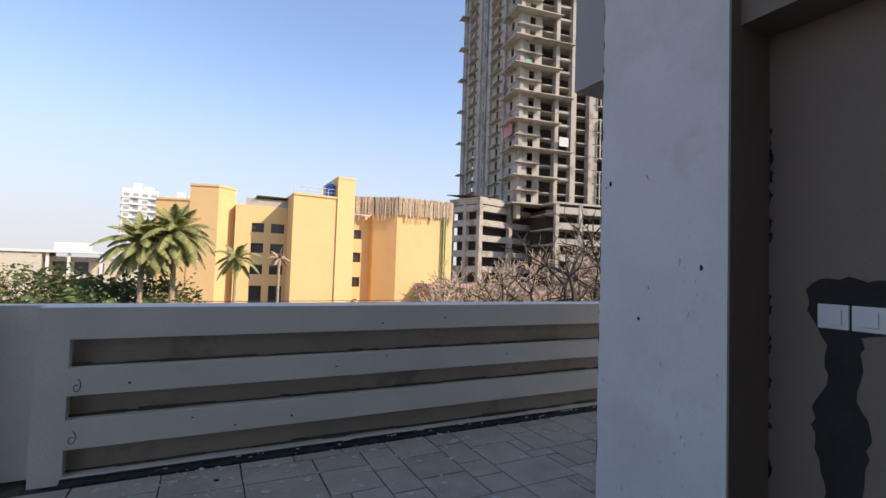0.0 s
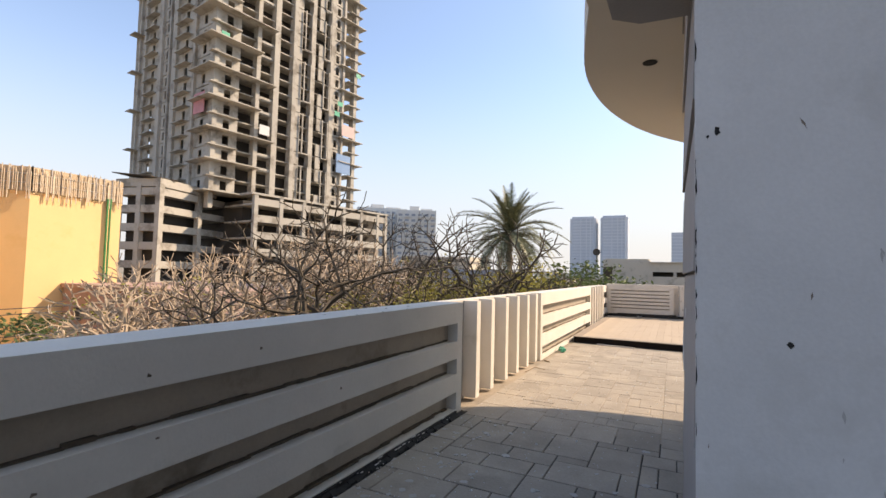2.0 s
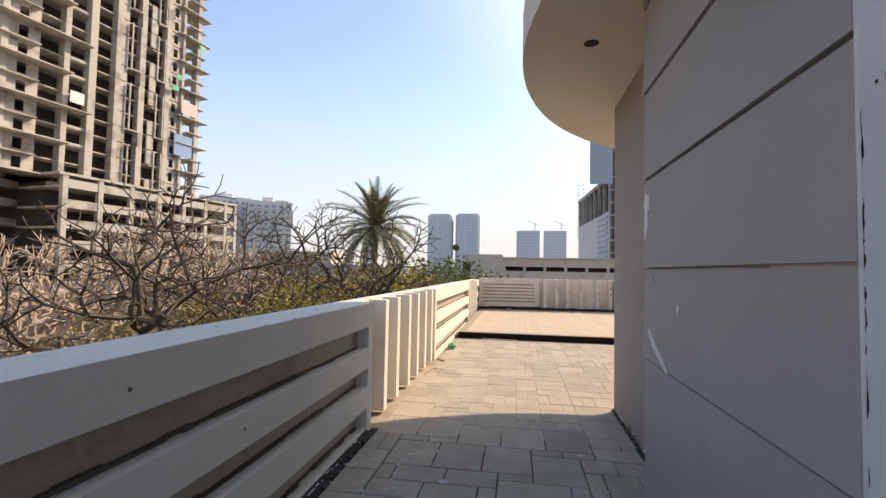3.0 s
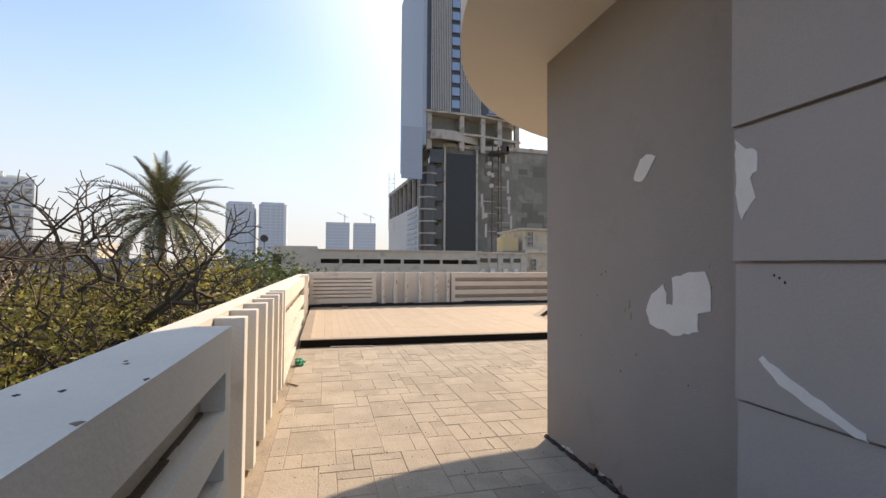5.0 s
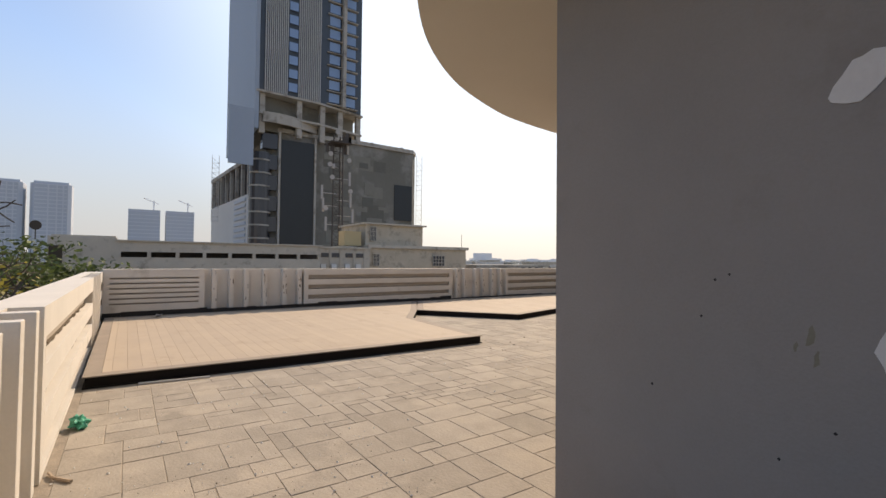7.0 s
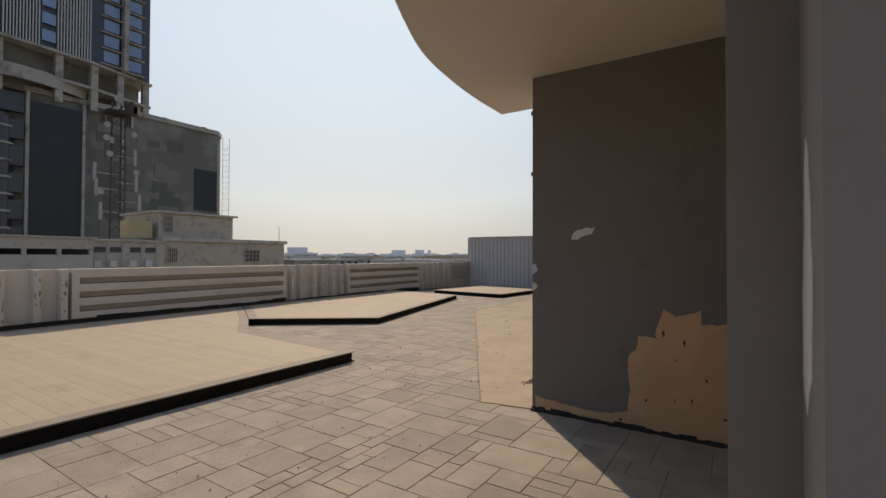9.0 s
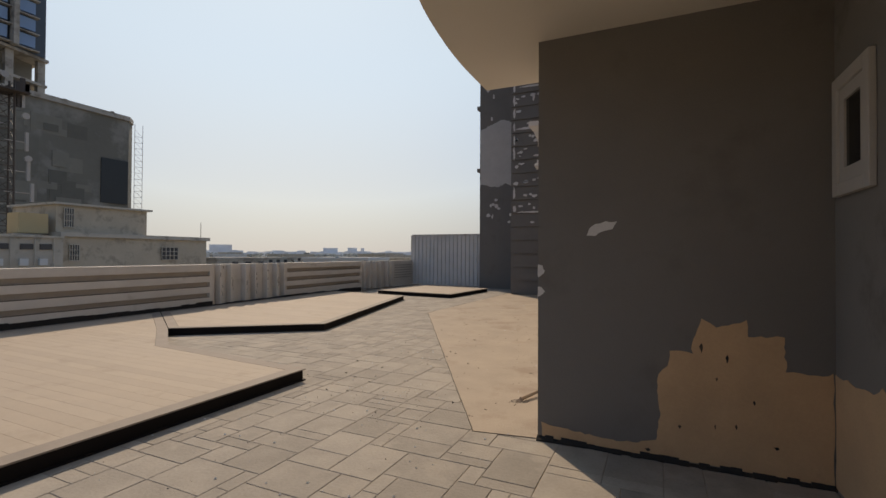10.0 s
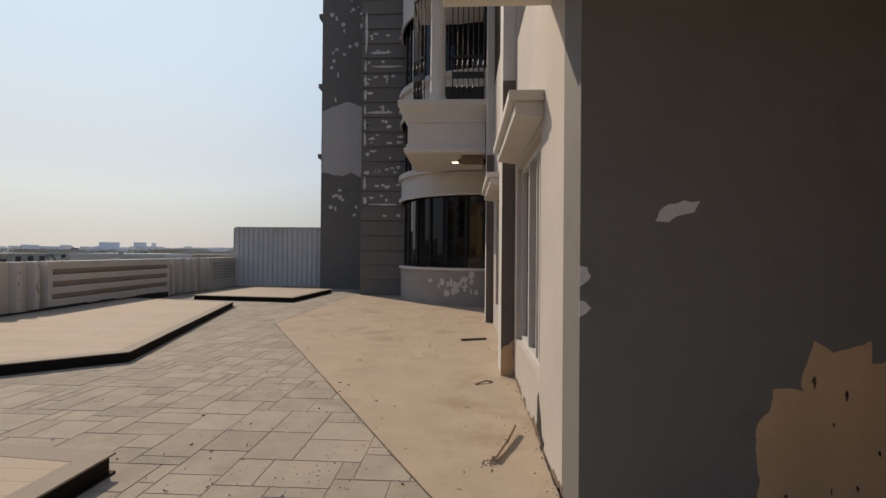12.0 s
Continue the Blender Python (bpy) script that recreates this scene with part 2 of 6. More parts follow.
HOUSE2 = material("yellowish_house", (0.50, 0.43, 0.33), 0.85, 0.12, 0.6, 0.1, 8, stain=(0.36, 0.31, 0.24), stain_at=0.52, stain_scale=0.9)
UNDER2 = material("tan_tank", (0.52, 0.40, 0.22), 0.85, 0.06, 0.6, 0.1, 8)
BLUEWALL = material("pale_blue_wall", (0.36, 0.40, 0.48), 0.85, 0.06, 0.6, 0.0, 8)
REDROOF = material("reddish_roof", (0.38, 0.25, 0.21), 0.9, 0.1, 0.5, 0.0, 4)
# leaf colour greyed and blued for painted distance haze
LEAFFAR = material("hazed_far_leaf", (0.29, 0.32, 0.32), 0.7, 0.3, 0.05, 0.0, 1, random_by=0.3, thin=0.35)
ASPHALT = material("asphalt", (0.07, 0.065, 0.06), 0.9, 0.15, 1, 0.1, 20)


# ---- building blocks ----
class Shape:
    """Gathers vertices and faces for one mesh."""

    def __init__(self):
        self.v, self.f = [], []

    def add(self, verts, faces):
        k = len(self.v)
        self.v += [tuple(p) for p in verts]
        self.f += [tuple(i + k for i in q) for q in faces]
        return self

    def box(self, x0, x1, y0, y1, z0, z1):
        x0, x1, y0, y1, z0, z1 = min(x0, x1), max(x0, x1), min(y0, y1), max(y0, y1), min(z0, z1), max(z0, z1)
        v = [(x0, y0, z0), (x1, y0, z0), (x1, y1, z0), (x0, y1, z0), (x0, y0, z1), (x1, y0, z1), (x1, y1, z1), (x0, y1, z1)]
        return self.add(v, [(0, 3, 2, 1), (4, 5, 6, 7), (0, 1, 5, 4), (1, 2, 6, 5), (2, 3, 7, 6), (3, 0, 4, 7)])

    def prism(self, poly, z0, z1):
        """poly counterclockwise from above."""
        n = len(poly)
        v = [(x, y, z0) for x, y in poly] + [(x, y, z1) for x, y in poly]
        return self.add(v, [tuple(range(n))[::-1], tuple(range(n, 2 * n))] + [(i, (i + 1) % n, n + (i + 1) % n, n + i) for i in range(n)])

    def tube(self, a, b, r0, r1=None, n=6):
        a, b = Vector(a), Vector(b)
        r1 = r0 if r1 is None else r1
        d = (b - a).normalized()
        s = d.cross((0, 0, 1) if abs(d.z) < 0.9 else (1, 0, 0)).normalized()
        u = s.cross(d)
        ring = lambda c, r: [c + (s * math.cos(2 * math.pi * i / n) + u * math.sin(2 * math.pi * i / n)) * r for i in range(n)]
        return self.add(ring(a, r0) + ring(b, r1), [(i, (i + 1) % n, n + (i + 1) % n, n + i) for i in range(n)] + [tuple(range(n))[::-1], tuple(range(n, 2 * n))])

    def revolve(self, profile, cx=0.0, cy=0.0, n=10):
        """profile: (radius, z) from below to above."""
        v, f = [], []
        for r, z in profile:
            v += [(cx + r * math.cos(2 * math.pi * i / n), cy + r * math.sin(2 * math.pi * i / n), z) for i in range(n)]
        for k in range(len(profile) - 1):
            f += [(k * n + i, k * n + (i + 1) % n, (k + 1) * n + (i + 1) % n, (k + 1) * n + i) for i in range(n)]
        f += [tuple(range(n))[::-1], tuple(range((len(profile) - 1) * n, len(profile) * n))]
        return self.add(v, f)

    def relief(self, xs, zs, hole, y0, deep, y1, along_y=False):
        """One connected wall over the cuts xs and zs: cells where hole(i, k) is true are sunk to deep, or open right through where deep is None."""
        v, f, ids = [], [], {}
        n, m = len(xs) - 1, len(zs) - 1
        depth = (y0, y1 if deep is None else y0 + deep, y1)

        def p(i, k, layer):
            if deep is None and layer == 1:
                layer = 2
            key = (i, k, layer)
            if key not in ids:
                ids[key] = len(v)
                v.append((depth[layer], xs[i], zs[k]) if along_y else (xs[i], depth[layer], zs[k]))
            return ids[key]

        for i in range(n):
            for k in range(m):
                h = hole(i, k)
                if not h or deep is not None:
                    f.append([p(i, k, 1 if h else 0), p(i + 1, k, 1 if h else 0), p(i + 1, k + 1, 1 if h else 0), p(i, k + 1, 1 if h else 0)])
                    f.append([p(i, k, 2), p(i, k + 1, 2), p(i + 1, k + 1, 2), p(i + 1, k, 2)])
                for (a, b), (c, d), (e, g) in (((i, k), (i + 1, k), (i, k - 1)), ((i + 1, k), (i + 1, k + 1), (i + 1, k)), ((i + 1, k + 1), (i, k + 1), (i, k + 1)), ((i, k + 1), (i, k), (i - 1, k))):
                    if not (0 <= e < n and 0 <= g < m):
                        if not h:
                            f.append([p(a, b, 0), p(a, b, 2), p(c, d, 2), p(c, d, 0)])
                        elif deep is not None:
                            f.append([p(a, b, 1), p(a, b, 2), p(c, d, 2), p(c, d, 1)])
                    elif not h and hole(e, g):
                        f.append([p(a, b, 0), p(a, b, 1), p(c, d, 1), p(c, d, 0)])
        bm = bmesh.new()
        vs = [bm.verts.new(q) for q in v]
        for q in f:
            bm.faces.new([vs[j] for j in q])
        bmesh.ops.recalc_face_normals(bm, faces=bm.faces)
        out = [[w.index for w in q.verts] for q in bm.faces] if not bm.verts.index_update() else []
        bm.free()
        return self.add(v, out)

    def obj(self, name, mat, parent=None, label="", kind="", bevel=0.0, smooth=False):
        me = bpy.data.meshes.new(name)
        me.from_pydata(self.v, [], self.f)
        if bevel:
            bm = bmesh.new()
            bm.from_mesh(me)
            bmesh.ops.bevel(bm, geom=[e for e in bm.edges if len(e.link_faces) == 2 and e.calc_face_angle(0) > 0.6], offset=bevel, segments=2, affect="EDGES", profile=0.6)
            bm.to_mesh(me)
            bm.free()
        for p in me.polygons:
            p.use_smooth = smooth
        me.materials.append(mat)
        ob = new(name, me)
        ob.parent = parent
        return tagged(ob, label=label, kind=kind)


def box(name, mat, dims, parent=None, label="", kind="", bevel=0.0):
    return Shape().box(*dims).obj(name, mat, parent, label, kind, bevel)


def thing(name, label, category, at=(0, 0, 0), turn=0.0, group=""):
    e = new(name)
    e.location, e.rotation_euler = at, (0, 0, radians(turn))
    e.empty_display_size = 0.2
    return tagged(e, label, category, group)


def setting(ob, label="", category=""):
    return tagged(ob, label, category, kind="structure")


# ---- terrace structure ----
TOP = 1.09
YI, YO = 3.85, 4.16
SLOTS = ((0.71, 0.89), (0.39, 0.54), (0.04, 0.21))


def slotted_panel(parent, x0, x1, slots, end0=0.12, end1=0.12, top=TOP, t=0.31, depth=0.11, back=None):
    """A stretch of parapet along x, inner face at y = 0, with long recessed slots between two solid ends."""
    zs = sorted({0.0, top} | {z for pair in slots for z in pair})
    sunk = {zs.index(lo) for lo, hi in slots}
    s = Shape().relief([x0, x0 + end0, x1 - end1, x1], zs, lambda i, k: i == 1 and k in sunk, 0, depth, t)
    ob = s.obj("panel", PARAPET, parent)
    for lo, hi in slots:
        q = Shape()
        # thin backing sheet; its colour includes shade of the recess
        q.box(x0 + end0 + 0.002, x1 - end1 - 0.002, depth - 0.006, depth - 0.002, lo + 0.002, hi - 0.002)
        q.obj("slot_back", back or RECESS, parent, "rough beige plaster darkened for the shade inside the slot")
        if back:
            # floor line: dirt, with a shading line for the slot painted in
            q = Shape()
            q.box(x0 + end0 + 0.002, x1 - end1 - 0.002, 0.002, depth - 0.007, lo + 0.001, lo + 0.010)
            tagged(q.obj("slot_floor_line", SOOT if hi - lo > .1 else SLOTSHADE, parent, "dark line of dirt and painted shade in the slot"), kind="stuff")
    return ob


def fin_section(parent, x0, x1, fins, width=0.11, depth=0.17, top=TOP, t=0.31, foot=0.03):
    Shape().box(x0, x1, depth, t, 0, top).obj("back_wall", PARAPET, parent)
    for x in fins:
        Shape().box(x - width, x, 0, depth - 0.002, foot, top - 0.004).obj("fin", PARAPET, parent, bevel=0.006)


def parapet(name, label, at, turn, pieces, depth=0.11, back=None, top=TOP):
    e = thing(name, label, "parapet", at, turn)
    e["kind"] = "structure"
    for kind, x0, x1, extra in pieces:
        if kind == "panel":
            slotted_panel(e, x0, x1, extra, end0=0.165 if x0 == -0.66 else 0.12, depth=depth, back=back, top=top)
        else:
            fin_section(e, x0, x1, extra, top=top)
    return e


def spread(a, b, n):
    return [a + (b - a) * i / (n - 1) for i in range(n)]


parapet("parapet_north", "off-white painted parapet with long slots and upright fins along the paved terrace", (0, YI, 0), 0, [
    ("fins", -3.6, -0.66, spread(-3.2, -1.0, 5)),
    ("panel", -0.66, 4.72, SLOTS),
    ("fins", 4.72, 7.86, (5.22, 5.68, 6.21, 6.69, 7.19, 7.66)),
    ("panel", 7.86, 13.0, SLOTS),
    ("fins", 13.0, 15.4, spread(13.4, 15.2, 5)),
    ("panel", 15.4, 16.5, SLOTS)])
FAR_TURN = -90 + math.degrees(math.atan2(1.2, 20.95))
FAR_TOP = 1.15
THIN = ((0.93, 0.965), (0.82, 0.855), (0.71, 0.745), (0.60, 0.635), (0.49, 0.525), (0.38, 0.415))
FARS = ((0.865, 0.985), (0.60, 0.72), (0.34, 0.45))
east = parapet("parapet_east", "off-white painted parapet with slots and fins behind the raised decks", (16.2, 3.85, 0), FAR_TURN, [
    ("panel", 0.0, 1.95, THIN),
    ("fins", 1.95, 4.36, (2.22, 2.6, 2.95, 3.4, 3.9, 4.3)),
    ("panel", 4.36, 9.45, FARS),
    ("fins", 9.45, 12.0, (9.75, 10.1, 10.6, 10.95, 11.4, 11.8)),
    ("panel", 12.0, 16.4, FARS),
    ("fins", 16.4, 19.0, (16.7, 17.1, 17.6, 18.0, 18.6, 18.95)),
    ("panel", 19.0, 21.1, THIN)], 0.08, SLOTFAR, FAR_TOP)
erng = random.Random(88)
# black strip in place of the shaded gap between deck and parapet
foot = Shape()
u = 0.0
while u < 16.3:
    w = erng.uniform(.15, .6)
    foot.box(u, u + w - .001, -.012, -.002, 0.0, (.225 if u < 9.4 else .17) + erng.uniform(-.02, .02))
    u += w
foot.obj("foot_gap_strip", BITUMENGAP, east, "black strip painting the dark gap at the parapet foot")
chips = Shape()
for k in range(60):
    u, z = erng.choice((2.22, 2.6, 2.95, 3.4, 3.9, 4.3, 9.75, 10.1, 10.6, 10.95, 11.4, 11.8)) - erng.uniform(.02, .1), erng.uniform(.25, 1.05)
    chips.box(u, u + erng.uniform(.006, .02), -.004, -.0005, z, z + erng.uniform(.02, .12))
tagged(chips.obj("rust_streak", SOOT, east), "small dark streaks in the parapet paint", kind="stuff")
setting(Shape().box(-0.5, 4.58, 3.83, 3.849, 0.0, 0.035).obj("trim", BITUMENGAP), "black bitumen strip along the foot of the parapet", "trim")

# the terrace bed under the pavers, coloured darker on its shaded side, and the smooth slab beside the building
setting(Shape().box(-4, 4.75, -18.5, 4.16, -0.5, -0.012).obj("floor", BED), "damp paver bed, darkened for the shaded side", "floor")
setting(Shape().box(4.7501, 17.9, -18.5, 4.16, -0.5, -0.0048).obj("floor", BEDDUST), "dusty sand bed between the terrace pavers", "floor")
SLAB_POLY = [(7.53, -13.5), (11.0, -15.8), (11.72, -14.3), (11.78, -7.64), (8.03, -1.03), (7.53, -1.11)]
setting(Shape().prism(SLAB_POLY, -0.0055, 0.004).obj("floor_slab", SLAB), "dusty tan smooth concrete strip beside the building", "floor")

# the building: walls along the terrace
H = 3.09
setting(box("wall_siding", SIDEPAINT, (2.351, 3.70, 1.45, 1.84, 0, 3.6)), "grey painted wall behind the siding boards", "wall")
setting(box("wall_near", W1PAINT, (3.70, 5.722, 1.151, 1.63, 0, H)), "grey-brown painted wall with white putty patches", "wall")
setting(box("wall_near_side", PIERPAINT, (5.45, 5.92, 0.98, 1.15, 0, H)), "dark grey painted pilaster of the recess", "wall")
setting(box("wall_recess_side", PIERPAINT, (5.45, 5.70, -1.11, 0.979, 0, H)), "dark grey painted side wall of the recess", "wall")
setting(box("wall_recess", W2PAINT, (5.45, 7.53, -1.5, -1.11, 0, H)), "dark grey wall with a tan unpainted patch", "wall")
setting(box("wall_pillar", PILLAR, (1.93, 2.35, 1.25, 1.841, 0, 3.6)), "white painted pillar with scuffs and small holes", "pillar")
setting(box("wall_pillar_edge", PILLAR, (1.9301, 1.9445, 1.8411, 1.863, 0, 3.6)), "white painted edge of the pillar beside the siding", "pillar")
setting(box("wall_pillar_back", INTERIOR, (1.931, 2.179, 1.2425, 1.2495, 0, 3.6)), "raw brown plaster on the back of the pillar", "pillar")

# balcony slab over the recess
curve = [(3.3, 2.40), (4.1, 2.56), (4.7, 2.58), (5.3, 2.50), (5.88, 2.33), (6.40, 2.08), (6.91, 1.72), (7.31, 1.32), (7.66, 0.84), (7.92, 0.31), (8.10, -0.18), (8.20, -0.75), (8.25, -1.3), (8.26, -1.95)]


def smooth_line(pts, n=5):
    """Catmull-Rom points through pts."""
    out = []
    for i in range(len(pts) - 1):
        p0, p1, p2, p3 = (Vector(pts[max(0, min(len(pts) - 1, i + k))]) for k in (-1, 0, 1, 2))
        for j in range(n):
            t = j / n
            out.append(tuple(0.5 * ((2 * p1) + (p2 - p0) * t + (2 * p0 - 5 * p1 + 4 * p2 - p3) * t * t + (3 * p1 - p0 - 3 * p2 + p3) * t ** 3)))
    return out + [tuple(pts[-1])]


curve = smooth_line(curve)
setting(Shape().prism([(2.35, -1.95)] + curve[::-1] + [(2.35, 2.4)], H, H + 0.35).obj("ceiling_balcony", SOFFIT), "cream painted underside of the curved balcony slab", "ceiling")
setting(Shape().prism([(2.6, -1.9)] + [(x - 0.15, y - 0.1) for x, y in curve[::-1]] + [(2.6, 2.3)], H + 0.35, H + 1.2).obj("wall_balcony_front", SOFFIT), "cream painted curved balcony front", "wall")

# upper building mass, porch and closing walls
setting(box("wall_upper", CREAM, (2.35, 5.6, -9, 1.25, H + 0.35, 11)), "cream upper storeys of the building", "wall")
setting(box("wall_upper_corner", SIDEPAINT, (1.93, 3.70, 1.25, 1.84, 3.6, 11)), "grey upper wall over the pillar", "wall")
setting(box("wall_porch_east", INTERIOR, (2.18, 2.5, -2.2, 1.245, 0, 3.6)), "unpainted grey plaster wall with two switches", "wall")
setting(box("beam_porch", INTERIOR, (1.99, 2.179, -2.2, 1.244, 2.36, 2.75)), "raw plaster beam under the porch roof", "beam")
setting(box("wall_porch_south", INTERIOR, (-4.0, 2.5, -2.5, -2.2, 0, 9)), "plain plaster wall closing the porch", "wall")
setting(Shape().prism([(2.0, 1.861), (2.31, 1.861), (2.30, 2.04), (2.225, 2.135), (2.0, 2.14)], 2.40, 3.6).obj("beam_stub", SIDEPAINT), "grey rendered box beam beside the pillar", "beam")

# siding boards: each leans out to a sharp lower edge
siding = thing("siding", "grey painted horizontal siding boards beside the pillar", "wall cladding", (0, 0, 0))
siding["kind"] = "structure"
BOARD_Z = (0.02, 0.36, 0.885, 1.41, 1.935, 2.46, 2.985, 3.51)
for z0, z1 in zip(BOARD_Z, BOARD_Z[1:]):
    x0, x1, y = 1.945, 3.70, 1.842
    Shape().add([(x0, y, z0 + .012), (x1, y, z0 + .012), (x1, y, z1), (x0, y, z1), (x0, y + .026, z0 + .012), (x1, y + .026, z0 + .012), (x1, y + .014, z1), (x0, y + .014, z1)],
                [(0, 1, 2, 3), (4, 7, 6, 5), (0, 4, 5, 1), (1, 5, 6, 2), (2, 6, 7, 3), (3, 7, 4, 0)]).obj("board", SIDEPAINT, siding)

# the sunlit side wall with its windows, canopies and pilaster
XW = 7.53


def wall_with_holes(name, mat, x0, x1, y0, y1, z0, z1, holes, label):
    """A wall along y between x0 and x1; holes: (y0, y1, z0, z1), sorted by falling y and apart."""
    ys = sorted({y0, y1} | {y for h in holes for y in h[:2]})
    zs = sorted({z0, z1} | {z for h in holes for z in h[2:]})
    open_ = lambda i, k: any(h[0] <= ys[i] < h[1] and h[2] <= zs[k] < h[3] for h in holes)
    s = Shape().relief(ys, zs, open_, x0, None, x1, along_y=True)
    return setting(s.obj(name, mat), label, "wall")


wall_with_holes("wall_side", CREAM, XW - 0.28, XW, -13.3, -1.501, 0, H, [(-3.95, -2.32, 0.46, 2.34), (-7.4, -5.7, 0.46, 2.34)], "sunlit cream wall beside the terrace, dirty at its foot")
wall_with_holes("wall_side_upper", CREAM, XW - 0.28, XW, -13.3, -1.9, H + 0.351, 11, [(-4.0, -2.6, 3.8, 6.2), (-8.6, -6.0, 4.8, 7.0)], "sunlit cream upper wall beside the terrace")
setting(box("wall_side_band", CREAM, (XW - 0.28, XW, -13.3, -1.96, H + 0.001, H + 0.35)), "cream painted band between two storeys", "wall")


def side_window(n, y0, y1, z0=0.46, z1=2.34):
    w = thing("window_%d" % n, "sliding window with light frames and dark glass in the sunlit wall", "window")
    w["kind"] = "structure"
    s = Shape()
    s.box(XW - 0.14, XW - 0.06, y0, y0 + 0.05, z0, z1).box(XW - 0.14, XW - 0.06, y1 - 0.05, y1, z0, z1)
    s.box(XW - 0.14, XW - 0.06, y0 + 0.05, y1 - 0.05, z0, z0 + 0.05).box(XW - 0.14, XW - 0.06, y0 + 0.05, y1 - 0.05, z1 - 0.05, z1)
    s.obj("window_frame", ALU, w)
    n = 3
    for i in range(n):
        a, b = y0 + 0.05 + (y1 - y0 - 0.1) * i / n, y0 + 0.05 + (y1 - y0 - 0.1) * (i + 1) / n
        p = Shape().box(XW - 0.12, XW - 0.105, a, b, z0 + 0.05, z1 - 0.05).obj("pane", DARKGLASS, w)
        Shape().box(XW - 0.12, XW - 0.085, b - 0.03, b - 0.001, z0 + 0.052, z1 - 0.052).obj("mullion", ALU, w)
    # added dark box that paints the unlit room behind the panes
    Shape().box(XW - 0.279, XW - 0.15, y0, y1, z0, z1).obj("interior_shade_fill", DARKROOM, w)


side_window(1, -3.95, -2.32)
w1_tracks = [(-2.40, .02), (-2.52, .012), (-2.66, .02), (-2.82, .012), (-3.3, .025)]
for y, w in w1_tracks:
    tagged(Shape().box(XW - .11, XW - .045, y - w, y + w, .511, 2.289).obj("sliding_track", ALU, bpy.data.objects["window_1"]), label="white upright of the sliding sash")
side_window(2, -7.4, -5.7)
side_window(3, -4.0, -2.6, 3.8, 6.2)
side_window(4, -8.6, -6.0, 4.8, 7.0)


def canopy(y0, y1, z=2.38, out=0.27):
    c = thing("canopy", "cream concrete canopy over a window, with a stepped lip", "canopy", group="window canopies")
    c["kind"] = "structure"
    Shape().add([(XW, y0, z), (XW + out - 0.05, y0, z + .03), (XW + out - 0.05, y1, z + .03), (XW, y1, z), (XW, y0, z + .12), (XW + out - 0.05, y0, z + .12), (XW + out - 0.05, y1, z + .12), (XW, y1, z + .12)],
                [(3, 2, 1, 0), (4, 5, 6, 7), (0, 1, 5, 4), (1, 2, 6, 5), (2, 3, 7, 6), (3, 0, 4, 7)]).obj("slab", WHITE, c, bevel=0.008)
    Shape().box(XW, XW + out, y0 - 0.03, y1 + 0.03, z + .121, z + .2).obj("lip", WHITE, c, bevel=0.012)


canopy(-4.0, -2.2, 2.40, 0.26)
canopy(-7.6, -5.5)
setting(box("pilaster", WHITE, (XW, XW + 0.15, -4.6, -4.15, 0, 11), bevel=0.01), "grey-white pilaster on the sunlit wall", "pilaster")
# added dark plates put shade on the pilasters' near sides
for y in (-4.149, -8.199):
    setting(box("pilaster_side", SIDEDARK, (XW, XW + 0.149, y, y + .006, 0, 3.4)), "thin brown-grey plate painting the pilaster's shaded side", "pilaster")
setting(box("pilaster", WHITE, (XW, XW + 0.15, -8.6, -8.2, 0, 11), bevel=0.01), "grey-white pilaster on the sunlit wall", "pilaster")

# the rounded glass bay at the end of the wall
BAY, BR = (7.6, -13.6), 2.55


def arc_band(r0, r1, z0, z1, a0=-10, a1=100, n=26):
    s = Shape()
    pts = [(BAY[0] + r * math.cos(radians(a)), BAY[1] + r * math.sin(radians(a))) for r in (r0, r1) for a in spread(a0, a1, n)]
    outer, inner = pts[n:], pts[:n]
    return s.prism(outer + inner[::-1], z0, z1)


bay = thing("bay_window", "rounded bay with black glass between white curved bands", "bay window")
bay["kind"] = "structure"
arc_band(BR - 0.3, BR, 0, 0.93).obj("wall", SIDEPAINT, bay, "grey wall with flaking white paint")
arc_band(BR - 0.25, BR + 0.05, 0.931, 1.0).obj("sill", WHITE, bay)
for z0, z1 in ((1.001, 2.95), (3.76, 5.35), (6.3, 8.2)):
    arc_band(BR - 0.2, BR - 0.14, z0, z1, n=30).obj("glass", DARKGLASS, bay)
    for a in spread(0, 92, 8):
        c, q = math.cos(radians(a)), math.sin(radians(a))
        Shape().tube((BAY[0] + (BR - 0.12) * c, BAY[1] + (BR - 0.12) * q, z0), (BAY[0] + (BR - 0.12) * c, BAY[1] + (BR - 0.12) * q, z1), 0.025, n=4).obj("mullion", IRON, bay)
for z0, z1 in ((2.951, 3.75), (5.351, 6.29), (8.21, 11)):
    arc_band(BR - 0.3, BR, z0, z1).obj("band", WHITE, bay, "white curved plaster band")
    arc_band(BR - 0.3, BR + 0.06, z0 - 0.0, z0 + 0.09).obj("moulding", WHITE, bay)
    arc_band(BR - 0.3, BR + 0.09, z1 - 0.15, z1 + 0.002).obj("moulding", WHITE, bay)
# dark fill inside the bay instead of a shaded room
arc_band(0.1, BR - 0.35, 0, 11, a0=-10, a1=100).obj("interior_shade_fill", DARKROOM, bay)

# balcony box with its iron grille and round column
balcony = thing("balcony", "white cornice balcony with a black wrought-iron grille and round column", "balcony")
balcony["kind"] = "structure"
bx1, by0, by1 = 9.40, -11.3, -9.0
Shape().box(XW + 0.15, bx1, by0, by1, 3.72, 4.62).obj("box", WHITE, balcony)
s = Shape()
